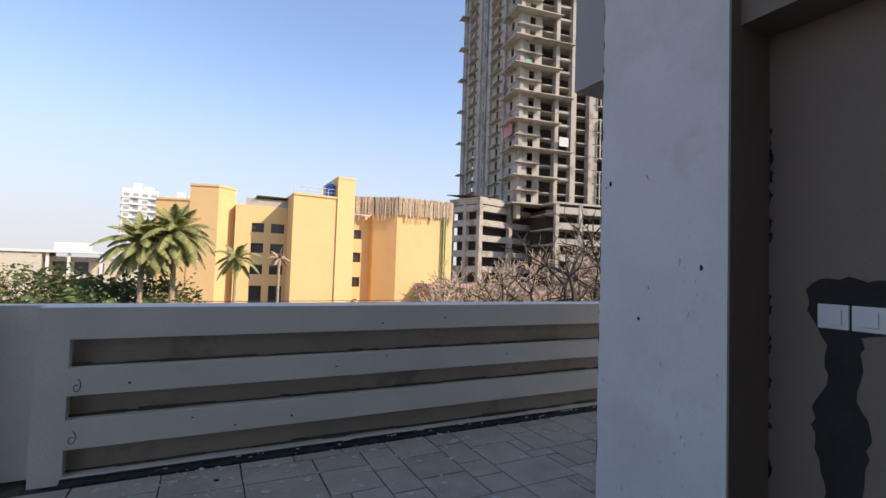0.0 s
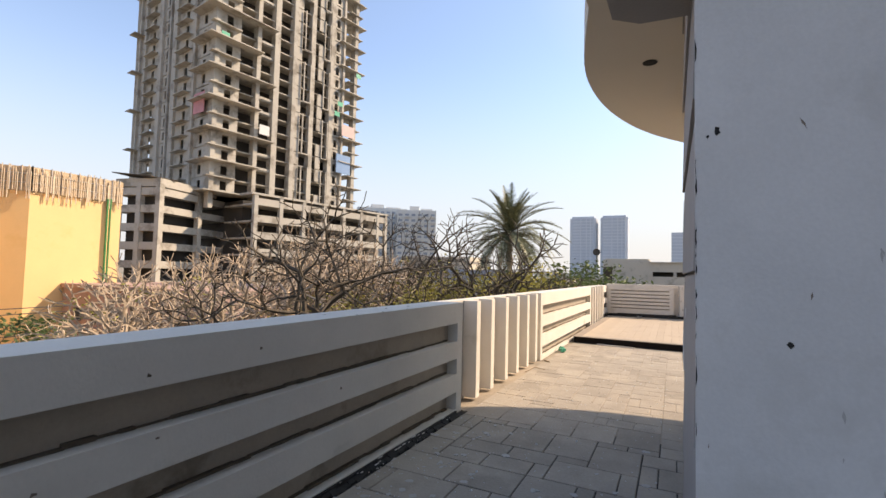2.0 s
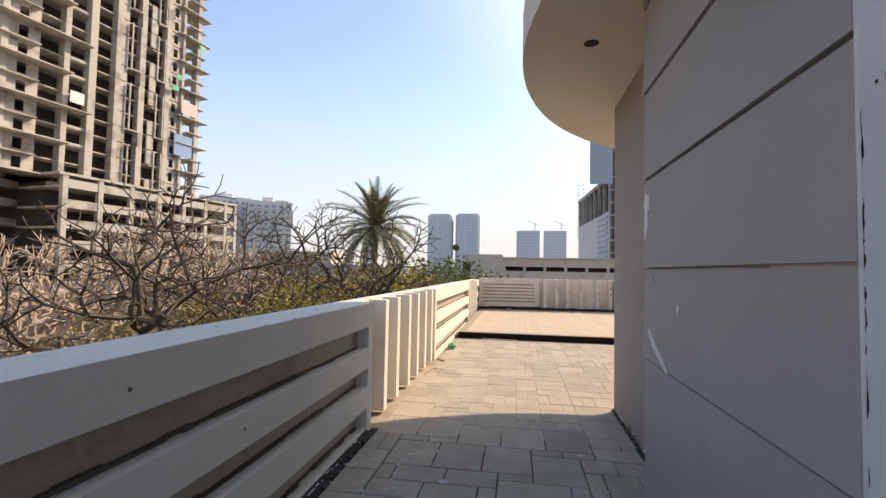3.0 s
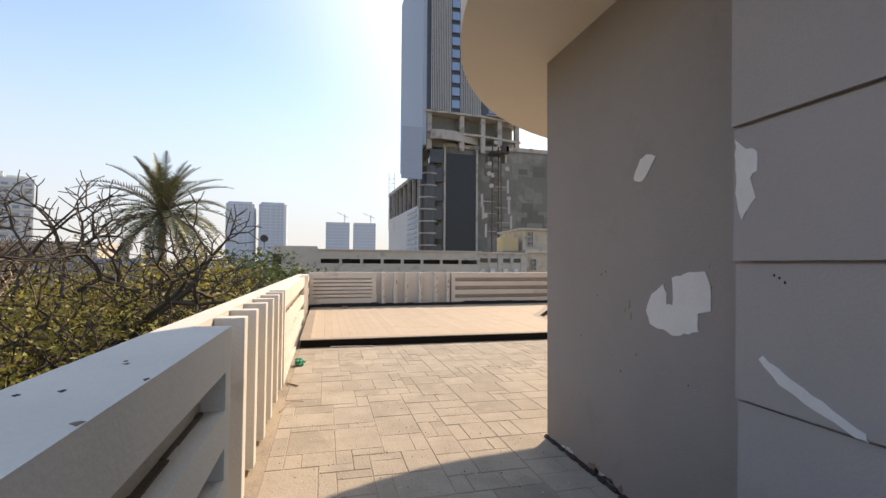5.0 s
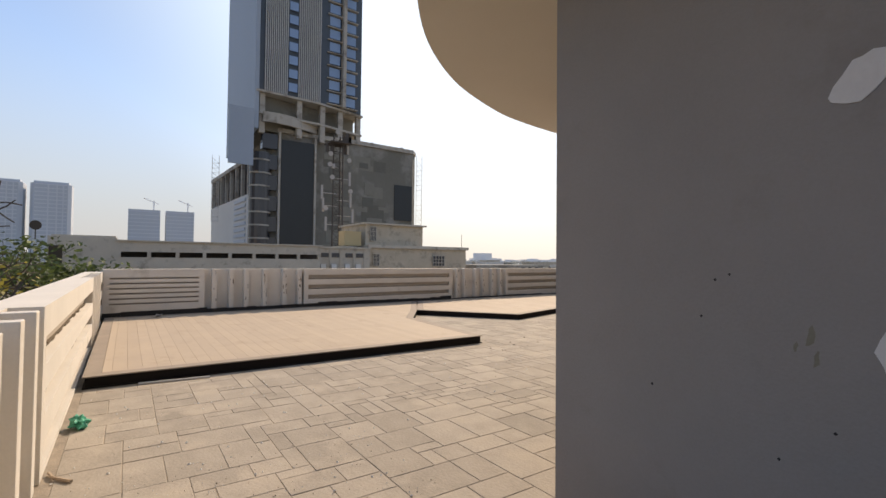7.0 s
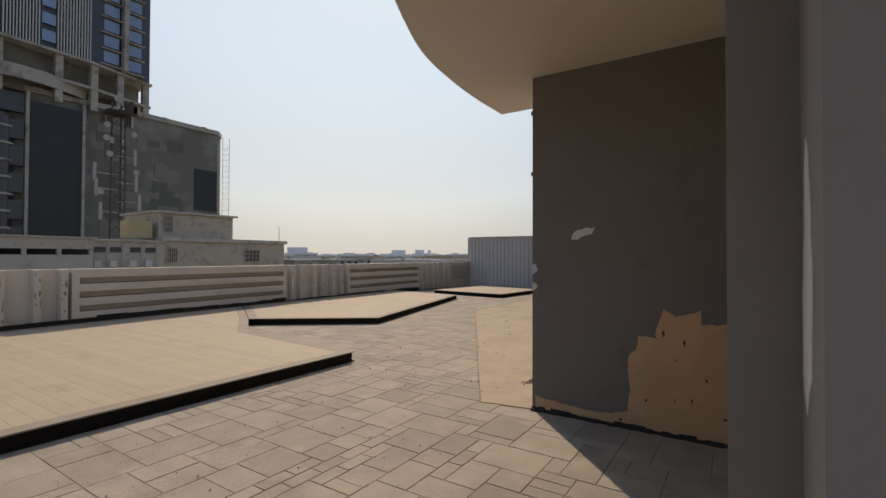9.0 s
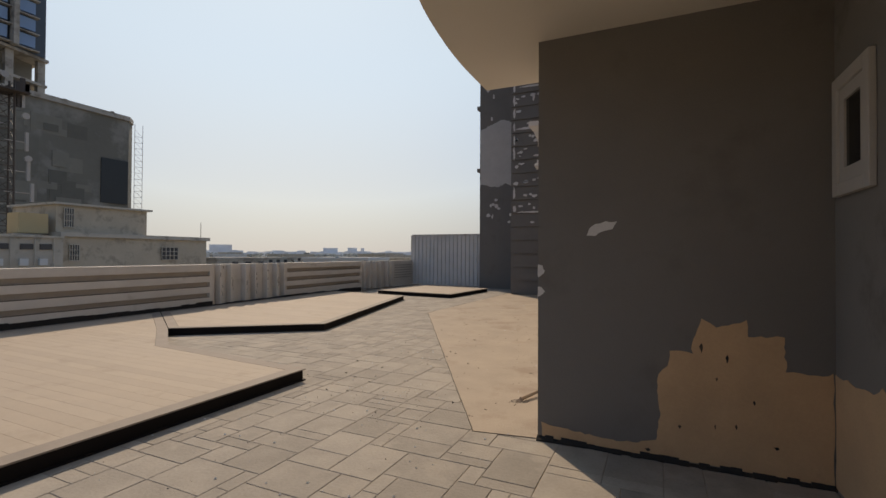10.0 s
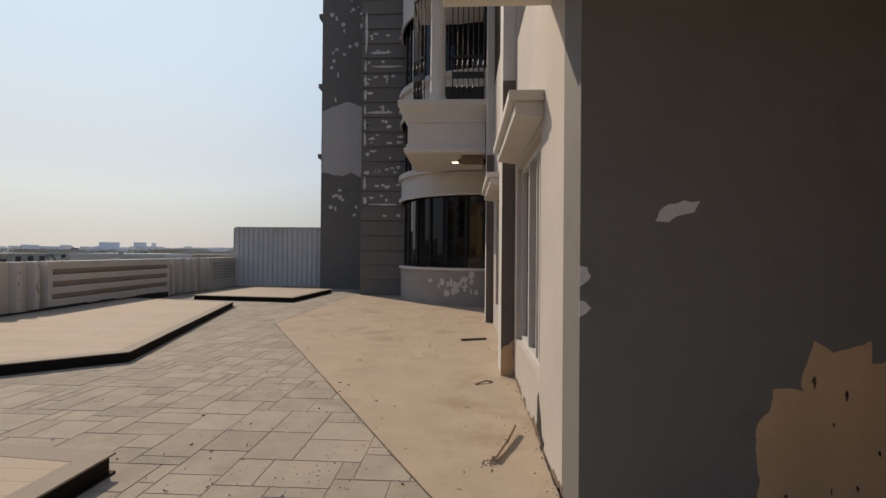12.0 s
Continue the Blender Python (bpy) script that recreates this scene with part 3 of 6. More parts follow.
profile = ((3.60, .05), (3.64, .08), (3.70, .08), (3.74, .03), (3.80, .03), (3.82, .0), (4.28, .0), (4.29, .03), (4.33, .03), (4.36, .05), (4.50, .10), (4.58, .17), (4.62, .20), (4.74, .20))
for (z0, o0), (z1, o1) in zip(profile, profile[1:]):
    if max(o0, o1) > 0:
        v = [(XW + .15, by0, z0), (bx1 + o0, by0, z0), (bx1 + o0, by1 + o0, z0), (XW + .15, by1 + o0, z0), (XW + .15, by0, z1), (bx1 + o1, by0, z1), (bx1 + o1, by1 + o1, z1), (XW + .15, by1 + o1, z1)]
        s.add(v, [(0, 3, 2, 1), (4, 5, 6, 7), (0, 1, 5, 4), (1, 2, 6, 5), (2, 3, 7, 6), (3, 0, 4, 7)])
s.obj("cornice", WHITE, balcony, "white stepped and flared cornice")
crate = thing("storage_box", "black plastic storage box standing on the white balcony", "box", (8.0, -9.38, 4.741))
box("body", IRON, (-.30, .62, -.2, .2, 0, .42), crate, bevel=0.02)
Shape().revolve([(0.22, 4.741), (0.22, 4.85), (0.19, 4.9), (0.175, 5.0), (0.165, 7.4), (0.21, 7.5), (0.24, 7.6)], 8.75, -9.2, 16).obj("column", WHITE, balcony, "round white column", smooth=True)


def grille(parent, a, b, n, z0=4.76, z1=7.2):
    a, b = Vector(a), Vector(b)
    for i in range(n):
        p = a.lerp(b, i / (n - 1))
        prof = [(0.012, z0), (0.012, z0 + .28), (0.028, z0 + .34), (0.012, z0 + .40), (0.012, z0 + .72), (0.024, z0 + .78), (0.034, z0 + .84), (0.024, z0 + .9), (0.012, z0 + .96), (0.012, z1)]
        Shape().revolve(prof, p.x, p.y, 6).obj("baluster", IRON, parent)
    for z, h in ((z0 + 0.55, 0.14), (z0 + 1.02, 0.04), (z1 - .04, .04)):
        d = (b - a).normalized() * 0.02
        s = Shape()
        s.add([(a.x - d.y, a.y + d.x, z), (b.x - d.y, b.y + d.x, z), (b.x + d.y, b.y - d.x, z), (a.x + d.y, a.y - d.x, z),
               (a.x - d.y, a.y + d.x, z + h), (b.x - d.y, b.y + d.x, z + h), (b.x + d.y, b.y - d.x, z + h), (a.x + d.y, a.y - d.x, z + h)],
              [(0, 1, 2, 3), (7, 6, 5, 4), (0, 4, 5, 1), (1, 5, 6, 2), (2, 6, 7, 3), (3, 7, 4, 0)]).obj("rail", IRON, parent)


grille(balcony, (7.72, -9.1, 0), (8.42, -9.1, 0), 7)
grille(balcony, (9.05, -9.1, 0), (9.32, -9.4, 0), 4)
grille(balcony, (9.32, -9.5, 0), (9.32, -11.2, 0), 9)
setting(box("slab_balcony_upper", WHITE, (XW + .15, 9.4, -11.3, -8.9, 7.61, 8.2)), "white slab above the balcony", "slab")
lamp = thing("downlight", "small round recessed lamp under the balcony", "lamp", (8.35, -9.9, 3.599))
Shape().revolve([(0.11, -0.02), (0.11, 0.0)], n=12).obj("trim_ring", PLASTIC, lamp)
m = bpy.data.materials.new("lit_lamp")
m.use_nodes = True
m.node_tree.nodes["Principled BSDF"].inputs["Emission Color"].default_value = (1, 0.85, 0.6, 1)
m.node_tree.nodes["Principled BSDF"].inputs["Emission Strength"].default_value = 4
Shape().revolve([(0.09, -0.026), (0.09, -0.0201)], n=12).obj("bulb", m, lamp)
pipe = thing("pipe_stub", "brown broken duct end hanging under the balcony", "duct", (0, 0, 0))
Shape().box(7.70, 8.2, -9.35, -9.15, 3.42, 3.595).tube((8.2, -9.28, 3.5), (8.27, -9.26, 3.47), 0.06).obj("duct", STAINFOOT, pipe, bevel=0.02)
cable = thing("cable_loop", "black cable loop hanging from the wall", "cable")
s = Shape()
pts = [(XW + .02 + .22 * math.sin(a) ** 2 + 0.02, -8.75 + .12 * math.cos(a), 2.55 - .32 * (1 - math.cos(a))) for a in spread(0, 5.2, 18)]
for p, q in zip(pts, pts[1:]):
    s.tube(p, q, 0.012, n=5)
s.obj("wire", IRON, cable)

# end walls: siding column, plain grey wall, metal sheet fence
setting(box("wall_end_siding", W2PAINT, (9.9, 11.54, -17.4, -13.92, 0, 13)), "dark grey wall behind the far siding", "wall")
far_siding = thing("siding_far", "dark grey siding boards with white putty dabs", "wall cladding")
far_siding["kind"] = "structure"
for i in range(26):
    z = 0.02 + i * 0.487
    Shape().add([(10.08, -13.919, z), (11.56, -13.919, z), (11.56, -13.919, z + .475), (10.08, -13.919, z + .475), (10.08, -13.86, z), (11.56, -13.86, z), (11.56, -13.90, z + .475), (10.08, -13.90, z + .475)],
                [(0, 1, 2, 3), (4, 7, 6, 5), (0, 4, 5, 1), (1, 5, 6, 2), (2, 6, 7, 3), (3, 7, 4, 0)]).obj("board", W2PAINT, far_siding)
setting(box("wall_end_grey", W2PAINT, (11.55, 13.64, -18.4, -16.2, 0, 13)), "dark blue-grey plain end wall with putty dabs", "wall")
for z in (5.0, 7.7, 10.4):
    setting(box("trim", W2PAINT, (13.641, 13.80, -17.6, -16.25, z, z + 0.16), bevel=0.02), "small ledge on the end wall", "trim")
LIGHTGREY = material("light_grey_paint", (0.47, 0.455, 0.44), 0.8, 0.08, 3, 0.1, 60)
fence = thing("metal_fence", "grey corrugated metal sheet fence between parapet and end wall", "fence")
fence["kind"] = "structure"
x, i = 13.70, 0
while x < 17.35:
    w = 0.20
    Shape().add([(x, -17.1, 0), (x + w * .72, -17.1, 0), (x + w * .86, -17.05, 0), (x + w, -17.1, 0), (x, -17.1, 2.34), (x + w * .72, -17.1, 2.34), (x + w * .86, -17.05, 2.34), (x + w, -17.1, 2.34),
                 (x, -17.13, 0), (x + w, -17.13, 0), (x, -17.13, 2.34), (x + w, -17.13, 2.34)],
                [(1, 0, 4, 5), (2, 1, 5, 6), (3, 2, 6, 7), (8, 9, 11, 10), (4, 10, 11, 7, 6, 5), (0, 8, 10, 4), (9, 3, 7, 11), (0, 1, 2, 3, 9, 8)]).obj("sheet", FENCEMETAL, fence)
    x += w
Shape().box(13.68, 17.4, -17.14, -17.04, 2.341, 2.38).obj("rail", FENCEMETAL, fence)

DULLWHITE = material("dull_white_frame", (0.42, 0.40, 0.37), 0.6, 0.05, 4, 0.05)
# small window in the recess wall
w5 = thing("window_5", "small white framed bathroom window high in the recess wall", "window")
w5["kind"] = "structure"
s = Shape()
for a in ((5.701, 5.735, -1.04, -0.96, 1.775, 2.47), (5.701, 5.735, -0.58, -0.50, 1.775, 2.47), (5.701, 5.735, -0.96, -0.58, 1.775, 1.85), (5.701, 5.735, -0.96, -0.58, 2.395, 2.47)):
    s.box(*a)
s.obj("window_frame", DULLWHITE, w5, bevel=0.006)
s = Shape()
for a in ((5.701, 5.72, -0.959, -0.89, 1.851, 2.394), (5.701, 5.72, -0.65, -0.581, 1.851, 2.394), (5.701, 5.72, -0.89, -0.65, 1.851, 1.93), (5.701, 5.72, -0.89, -0.65, 2.32, 2.394)):
    s.box(*a)
s.obj("sash", DULLWHITE, w5)
box("pane", DARKGLASS, (5.701, 5.708, -0.889, -0.651, 1.931, 2.319), w5)

# switches in the porch
for y in (1.035, 0.938):
    sw = thing("light_switch", "white plastic wall switch over a rough dark wall chase", "light switch", (2.168, y, 1.29), group="porch switches")
    box("plate", PLASTIC, (0.0, 0.011, -0.045, 0.045, -0.042, 0.042), sw, bevel=0.004)
    box("rocker", PLASTIC, (-0.005, -0.0005, -0.026, 0.026, -0.026, 0.026), sw, bevel=0.002)


def blob(name, mat, origin, u, v, pts, thick=0.004, label="", rough=0.012, seed=1):
    """A thin irregular patch on a wall: pts in the wall's own u, v; its edge is roughened."""
    rng = random.Random(seed)
    origin, u, v = Vector(origin), Vector(u), Vector(v)
    nrm = u.cross(v)
    out = []
    for (a, b), (c, d) in zip(pts, pts[1:] + pts[:1]):
        n = max(2, int(math.hypot(c - a, d - b) / 0.03))
        n = min(n, 8)
        for i in range(n):
            k = i / n
            out.append((a + (c - a) * k + rng.uniform(-rough, rough), b + (d - b) * k + rng.uniform(-rough, rough)))
    n = len(out)
    verts = [origin + u * a + v * b + nrm * 0.0005 for a, b in out] + [origin + u * a + v * b + nrm * thick for a, b in out]
    s = Shape().add(verts, [tuple(range(n))[::-1], tuple(range(n, 2 * n))] + [(i, (i + 1) % n, n + (i + 1) % n, n + i) for i in range(n)])
    return setting(s.obj(name, mat), label, "patch")


# decks
def far_x(y):
    return 16.2 + (3.85 - y) * 1.2 / 20.95 - 0.02


def clip_poly(poly, y0, y1):
    """The part of a polygon between two values of y."""
    for edge, sign in ((y0, 1), (y1, -1)):
        out = []
        for (ax, ay), (bx, by) in zip(poly, poly[1:] + poly[:1]):
            ia, ib = sign * (ay - edge) >= 0, sign * (by - edge) >= 0
            if ia:
                out.append((ax, ay))
            if ia != ib:
                k = (edge - ay) / (by - ay)
                out.append((ax + (bx - ax) * k, edge))
        poly = out
        if len(poly) < 3:
            return []
    return poly


def shrink(poly, d):
    """Moves every side of a convex or nearly convex counterclockwise polygon inward by d."""
    out, n = [], len(poly)
    for i in range(n):
        a, b, c = Vector(poly[i - 1]), Vector(poly[i]), Vector(poly[(i + 1) % n])
        e, f = (b - a).normalized(), (c - b).normalized()
        p, q = Vector((-e.y, e.x)), Vector((-f.y, f.x))
        m = (p + q) / max(0.3, 1 + p.dot(q))
        out.append(tuple(b + m * d))
    return out


def deck(label, poly, border=0.16, z=0.13):
    d = thing("deck", label, "raised deck", group="raised decks")
    Shape().prism(shrink(poly, 0.025), 0.0135, z - 0.013).obj("web", DECKMETAL, d, "black metal side of the deck")
    Shape().prism(poly, 0.0, 0.013).obj("flange", DECKMETAL, d, "black metal lower flange")
    inner = shrink(poly, border)
    n = len(poly)
    s = Shape()
    for i in range(n):
        a, b, c, e = poly[i], poly[(i + 1) % n], inner[(i + 1) % n], inner[i]
        s.prism([a, b, c, e], z - 0.0125, z)
    s.obj("edge_strip", EDGE, d, "brown-grey metal edge strip")
    inner = shrink(poly, border + 0.004)
    y, hi = min(p[1] for p in inner), max(p[1] for p in inner)
    while y < hi:
        piece = clip_poly(inner, y + 0.001, min(y + 0.144, hi))
        if len(piece) > 2:
            Shape().prism(piece, z - 0.0125, z - 0.001).obj("board", DECKTOP, d)
        y += 0.145
    return d


EDGE = material("deck_edge_strip", (0.29, 0.24, 0.195), 0.75, 0.15, 3, 0.1, 50, spec=0.2)
deck("low deck of dusty tan boards with a black metal edge", [(10.29, 3.80), (10.29, -1.63), (13.0, -1.86), (14.33, -2.76), (far_x(-4.15), -4.15), (far_x(3.8) - .03, 3.80)])
deck("low tan board deck with an angled black metal edge", [(14.35, -2.785), (12.30, -4.42), (13.95, -10.27), (far_x(-10.6), -10.75), (far_x(-4.18), -4.175)])
deck("small low tan deck near the metal fence", [(12.66, -14.5), (15.6, -14.9), (15.9, -11.7), (12.85, -11.35)])

# flat disc under the soffit; the hole's darkness is its black colour
hole = thing("downlight_hole_disc", "flat black disc painting an empty downlight hole in the soffit", "downlight hole", (4.27, 2.085, H - 0.004))
Shape().revolve([(0.055, 0.0), (0.055, 0.0035)], n=16).obj("socket", MORTAR, hole)
drng = random.Random(12)


def dab(x, y, z, w, h, label="white putty dab on dark grey wall"):
    n = 8
    pts = [(-x + w * math.cos(2 * math.pi * i / n) * drng.uniform(.6, 1.1), z + h * math.sin(2 * math.pi * i / n) * drng.uniform(.6, 1.1)) for i in range(n)]
    blob("putty_patch", PUTTY, (0, y, 0), (-1, 0, 0), AZ, pts, thick=.006, label=label, rough=.01, seed=drng.randint(0, 9999))



# putty patches, unpainted plaster and scuffs
AX, AY, AZ = (1, 0, 0), (0, 1, 0), (0, 0, 1)
blob("putty_patch", PUTTY, (0, 1.630, 0), (-1, 0, 0), AZ, [(-4.607, 1.90), (-4.60, 1.95), (-4.55, 2.02), (-4.50, 2.04), (-4.425, 2.01), (-4.47, 1.95), (-4.53, 1.885)], label="white putty dab on the grey-brown wall", rough=.006, seed=2)
blob("putty_patch", PUTTY, (0, 1.630, 0), (-1, 0, 0), AZ, [(-4.505, 1.144), (-4.48, 1.22), (-4.377, 1.303), (-4.345, 1.25), (-4.35, 1.20), (-4.30, 1.195), (-4.303, 1.334), (-4.189, 1.372), (-4.082, 1.375), (-4.055, 1.30), (-4.055, 1.182), (-4.136, 1.171), (-4.132, 1.072), (-4.313, 1.037), (-4.475, 1.077)], label="large U-shaped white putty patch", rough=.006, seed=3)
blob("putty_patch", PUTTY, (0, 1.9008, 0), (-1, 0, 0), (0, -.0229, 1), [(-3.69, 1.90), (-3.64, 1.85), (-3.60, 1.83), (-3.593, 1.758), (-3.63, 1.73), (-3.60, 1.655), (-3.64, 1.62), (-3.66, 1.58), (-3.69, 1.66)], thick=.003, label="white putty patch at the edge of the siding", rough=.006, seed=4)
blob("putty_patch", PUTTY, (0, 1.8888, 0), (-1, 0, 0), (0, -.0229, 1), [(-3.60, 1.06), (-3.585, 1.075), (-3.50, 1.03), (-3.25, 0.91), (-3.25, 0.888), (-3.28, 0.89), (-3.52, 0.99)], thick=.003, label="long streak of white putty on the siding", rough=.004, seed=5)
blob("putty_patch", PUTTY, (0, 1.8888, 0), (-1, 0, 0), (0, -.0229, 1), [(-3.13, 1.20), (-3.13, 1.235), (-3.11, 1.24), (-3.10, 1.215), (-3.115, 1.19)], thick=.003, label="small white putty dab on the siding", rough=.003, seed=6)
blob("putty_patch", PUTTY, (0, -1.11, 0), (-1, 0, 0), AZ, [(-7.165, 1.575), (-7.15, 1.62), (-7.10, 1.655), (-7.03, 1.67), (-6.955, 1.665), (-6.99, 1.62), (-7.06, 1.60), (-7.10, 1.565)], label="white putty dab on the dark grey wall", rough=.006, seed=7)
blob("unpainted_patch", UNDERCOAT, (0, -1.11, 0), (-1, 0, 0), AZ, [(-7.50, .13), (-7.30, .11), (-7.05, .085), (-6.85, .09), (-6.70, .13), (-6.665, 0.33), (-6.69, .45), (-6.684, .60), (-6.62, .66), (-6.606, .77), (-6.475, .763), (-6.47, .86), (-6.424, .996), (-6.33, .95), (-6.229, .975), (-6.159, 1.002), (-6.15, .90), (-5.96, .908), (-5.949, .69), (-5.80, .68), (-5.712, .70), (-5.712, .02), (-7.50, .02)], label="tan undercoat left unpainted low on the dark grey wall", rough=.007, seed=8)
blob("unpainted_patch", UNDERCOAT, (5.70, 0, 0), AY, AZ, [(-1.105, 0.02), (0.45, .02), (0.42, .35), (0.30, .60), (0.20, .72), (0.05, .55), (-0.1, .70), (-.35, .74), (-.45, .78), (-.60, .72), (-1.105, .70)], label="tan undercoat left unpainted low on the side wall", rough=.01, seed=9)
for k, (x, z, w, h) in enumerate(((6.42, .80, .011, .035), (6.27, .74, .010, .03), (6.33, .60, .007, .015), (6.12, .47, .007, .018), (6.55, .25, .012, .015), (6.22, .30, .006, .02), (6.34, .28, .006, .02), (6.0, .2, .015, .012), (6.75, .06, .02, .012))):
    blob("scuff", MORTAR if k % 2 else DARKBARK, (0, -1.106, 0), (-1, 0, 0), AZ, [(-x, z - h), (-x + w, z), (-x + w * .3, z + h), (-x - w, z + h * .3)], thick=.0015, label="small dark chip in the tan plaster", rough=.002, seed=20 + k)
for k, (z, h) in enumerate(((1.30, .05), (1.14, .04))):
    blob("putty_patch", PUTTY, (0, -1.11, 0), (-1, 0, 0), AZ, [(-7.53, z - h), (-7.53, z + h), (-7.50, z + h * .8), (-7.475, z), (-7.49, z - h * .4)], label="white putty chip at the wall corner", rough=.004, seed=30 + k)
for k, (y, z, w, h) in enumerate(((1.806, 1.834, .008, .014), (1.83, 1.82, .004, .006), (1.635, 1.222, .008, .009), (1.35, 1.445, .008, .012))):
    blob("scuff", MORTAR, (1.93, 0, 0), (0, -1, 0), AZ, [(-y, z - h), (-y + w, z - h * .3), (-y + w * .7, z + h * .8), (-y - w * .4, z + h), (-y - w, z)], thick=.0015, label="small chip in the pillar paint", rough=.002, seed=40 + k)
prng = random.Random(17)
for k in range(46):
    cy, cz, sy, sz = prng.choice(((1.42, 1.50, .03, .06), (1.62, .55, .10, .10), (1.45, .70, .06, .10), (1.70, .35, .06, .08), (1.5, 1.0, .2, .5), (1.36, 1.36, .03, .05)))
    y, z, w, h, a = min(1.83, max(1.26, prng.gauss(cy, sy))), prng.gauss(cz, sz), prng.uniform(.001, .004), prng.uniform(.004, .02), prng.uniform(-.5, .5)
    blob("scuff", prng.choice((SMUDGE, SMUDGE, SMUDGE, INTERIOR)), (1.93, 0, 0), (0, -1, 0), AZ, [(-y + a * h, z - h), (-y + w, z), (-y - a * h, z + h), (-y - w, z + .1 * h)], thick=.001, label="fine scratch in the pillar paint", rough=.001, seed=400 + k)
for k, (x, y, z) in enumerate(((3.52, 1.88, 1.36), (3.50, 1.88, 1.345), (3.54, 1.88, 1.37), (4.05, 1.63, 1.30), (4.9, 1.63, 1.36), (4.95, 1.63, 1.34), (5.0, 1.63, 1.2), (4.6, 1.63, .88), (4.2, 1.63, .80), (4.75, 1.63, .75), (5.2, 1.63, .9))):
    blob("scuff", MORTAR, (0, y if y < 1.7 else 1.8888, 0), (-1, 0, 0), AZ if y < 1.7 else (0, -.0229, 1), [(-x, z - .006), (-x + .005, z), (-x, z + .006), (-x - .006, z + .001)], thick=.0015, label="small dark chip in the wall", rough=.001, seed=60 + k)
blob("wall_chase", MORTAR, (2.18, 0, 0), (0, -1, 0), AZ, [(-1.05, .0), (-1.07, .45), (-1.06, .69), (-1.095, .85), (-1.09, 1.0), (-1.06, 1.05), (-1.06, 1.22), (-1.115, 1.30), (-1.12, 1.37), (-1.08, 1.42), (-.95, 1.42), (-.80, 1.43), (-.80, 1.24), (-.96, 1.23), (-.965, 1.02), (-.94, .92), (-.955, .8), (-.95, .45), (-.96, .0)], thick=.004, label="rough dark mortar chase around the switches", rough=.01, seed=80)
jrng = random.Random(66)
for k in range(24):
    z, h, w = jrng.uniform(.1, 2.9), jrng.uniform(.01, .05), jrng.uniform(.0015, .004)
    blob("joint_crack", MORTAR, (1.93, 0, 0), (0, -1, 0), AZ, [(-1.862, z - h), (-1.862 + w, z - h * .3), (-1.862 + w * .6, z + h * .6), (-1.862, z + h)], thick=.0015, label="dark chipped joint between pillar and siding", rough=.0015, seed=700 + k)
for k, (x, z, w, h) in enumerate(((4.66, 1.17, .012, .035), (4.645, 1.10, .008, .03), (4.70, 1.13, .006, .02), (4.36, 1.30, .004, .006), (4.39, 1.33, .004, .006), (4.06, 1.40, .005, .01), (4.09, 1.28, .006, .006))):
    blob("smudge", SMUDGEDARK, (0, 1.63, 0), (-1, 0, 0), AZ, [(-x - w, z - h), (-x + w * .6, z - h * .6), (-x + w, z + h * .4), (-x + w * .2, z + h), (-x - w * .7, z + h * .3)], thick=.001, label="dull brown smudge on the wall paint", rough=.003, seed=760 + k)
frng2 = random.Random(67)
for k in range(16):
    x, w, h = frng2.uniform(3.8, 5.6), frng2.uniform(.02, .09), frng2.uniform(.012, .05)
    blob("plaster_flake", frng2.choice((PUTTY, SMUDGEDARK, STAINFOOT)), (0, 1.6305, 0), (-1, 0, 0), AZ, [(-x - w, .02), (-x + w, .02), (-x + w * .5, .02 + h), (-x - w * .3, .02 + h * .7)], thick=.003, label="flaking plaster at the wall foot", rough=.006, seed=800 + k)
zrng = random.Random(6)
for z in sorted(zrng.uniform(.1, 2.33) for _ in range(26)):
    k = int(z * 1000)
    blob("scuff", MORTAR, (2.18, 0, 0), (0, -1, 0), AZ, [(-1.243, z - zrng.uniform(.005, .04)), (-1.243 + zrng.uniform(.004, .014), z - .005), (-1.232, z + .01), (-1.243, z + zrng.uniform(.01, .03))], thick=.002, label="dark gap in the corner plaster", rough=.004, seed=100 + k)

blob("repainted_area", LIGHTGREY, (0, -16.198, 0), (-1, 0, 0), AZ, [(-13.62, 4.45), (-12.9, 4.3), (-12.5, 4.42), (-12.0, 4.22), (-11.56, 4.35), (-11.56, 7.0), (-12.1, 6.95), (-12.6, 7.15), (-13.1, 6.98), (-13.62, 6.8)], label="lighter grey repainted area with a ragged edge", rough=.03, seed=90)
for k in range(44):
    dab(drng.uniform(11.75, 13.4), -16.19, drng.choice((2.9, 3.3, 3.6, 7.4, 8.0, 8.6, 9.2, 9.9, 10.5, 11.1)) + drng.uniform(-.25, .25), drng.uniform(.04, .11), drng.uniform(.05, .12))
for k in range(54):
    b_ = drng.choice((5, 6, 7, 8, 8, 9, 10, 11, 12, 13, 14, 15, 16, 17))
    dab(drng.uniform(10.2, 11.4), -13.858, .02 + b_ * .487 + drng.uniform(.1, .38), drng.uniform(.04, .13), drng.uniform(.03, .07))
for z0 in (2.95, 7.5):
    dab(10.75, -13.857, z0 + .02, .55, .035)
dab(11.42, -13.857, 8.6, .05, .9)
dab(11.42, -13.857, 3.1, .08, .12)
for b_ in (7, 10, 11, 12, 13, 14, 15):
    dab(11.44, -13.856, .02 + b_ * .487 + .22, .045, .24)
dab(10.9, -13.856, 6.0, .5, .05)
dab(10.85, -13.856, 6.1, .05, .16)
dab(11.0, -13.856, 7.98, .38, .045)
dab(10.75, -13.856, 7.2, .12, .05)
dab(10.73, -13.856, 7.1, .05, .15)
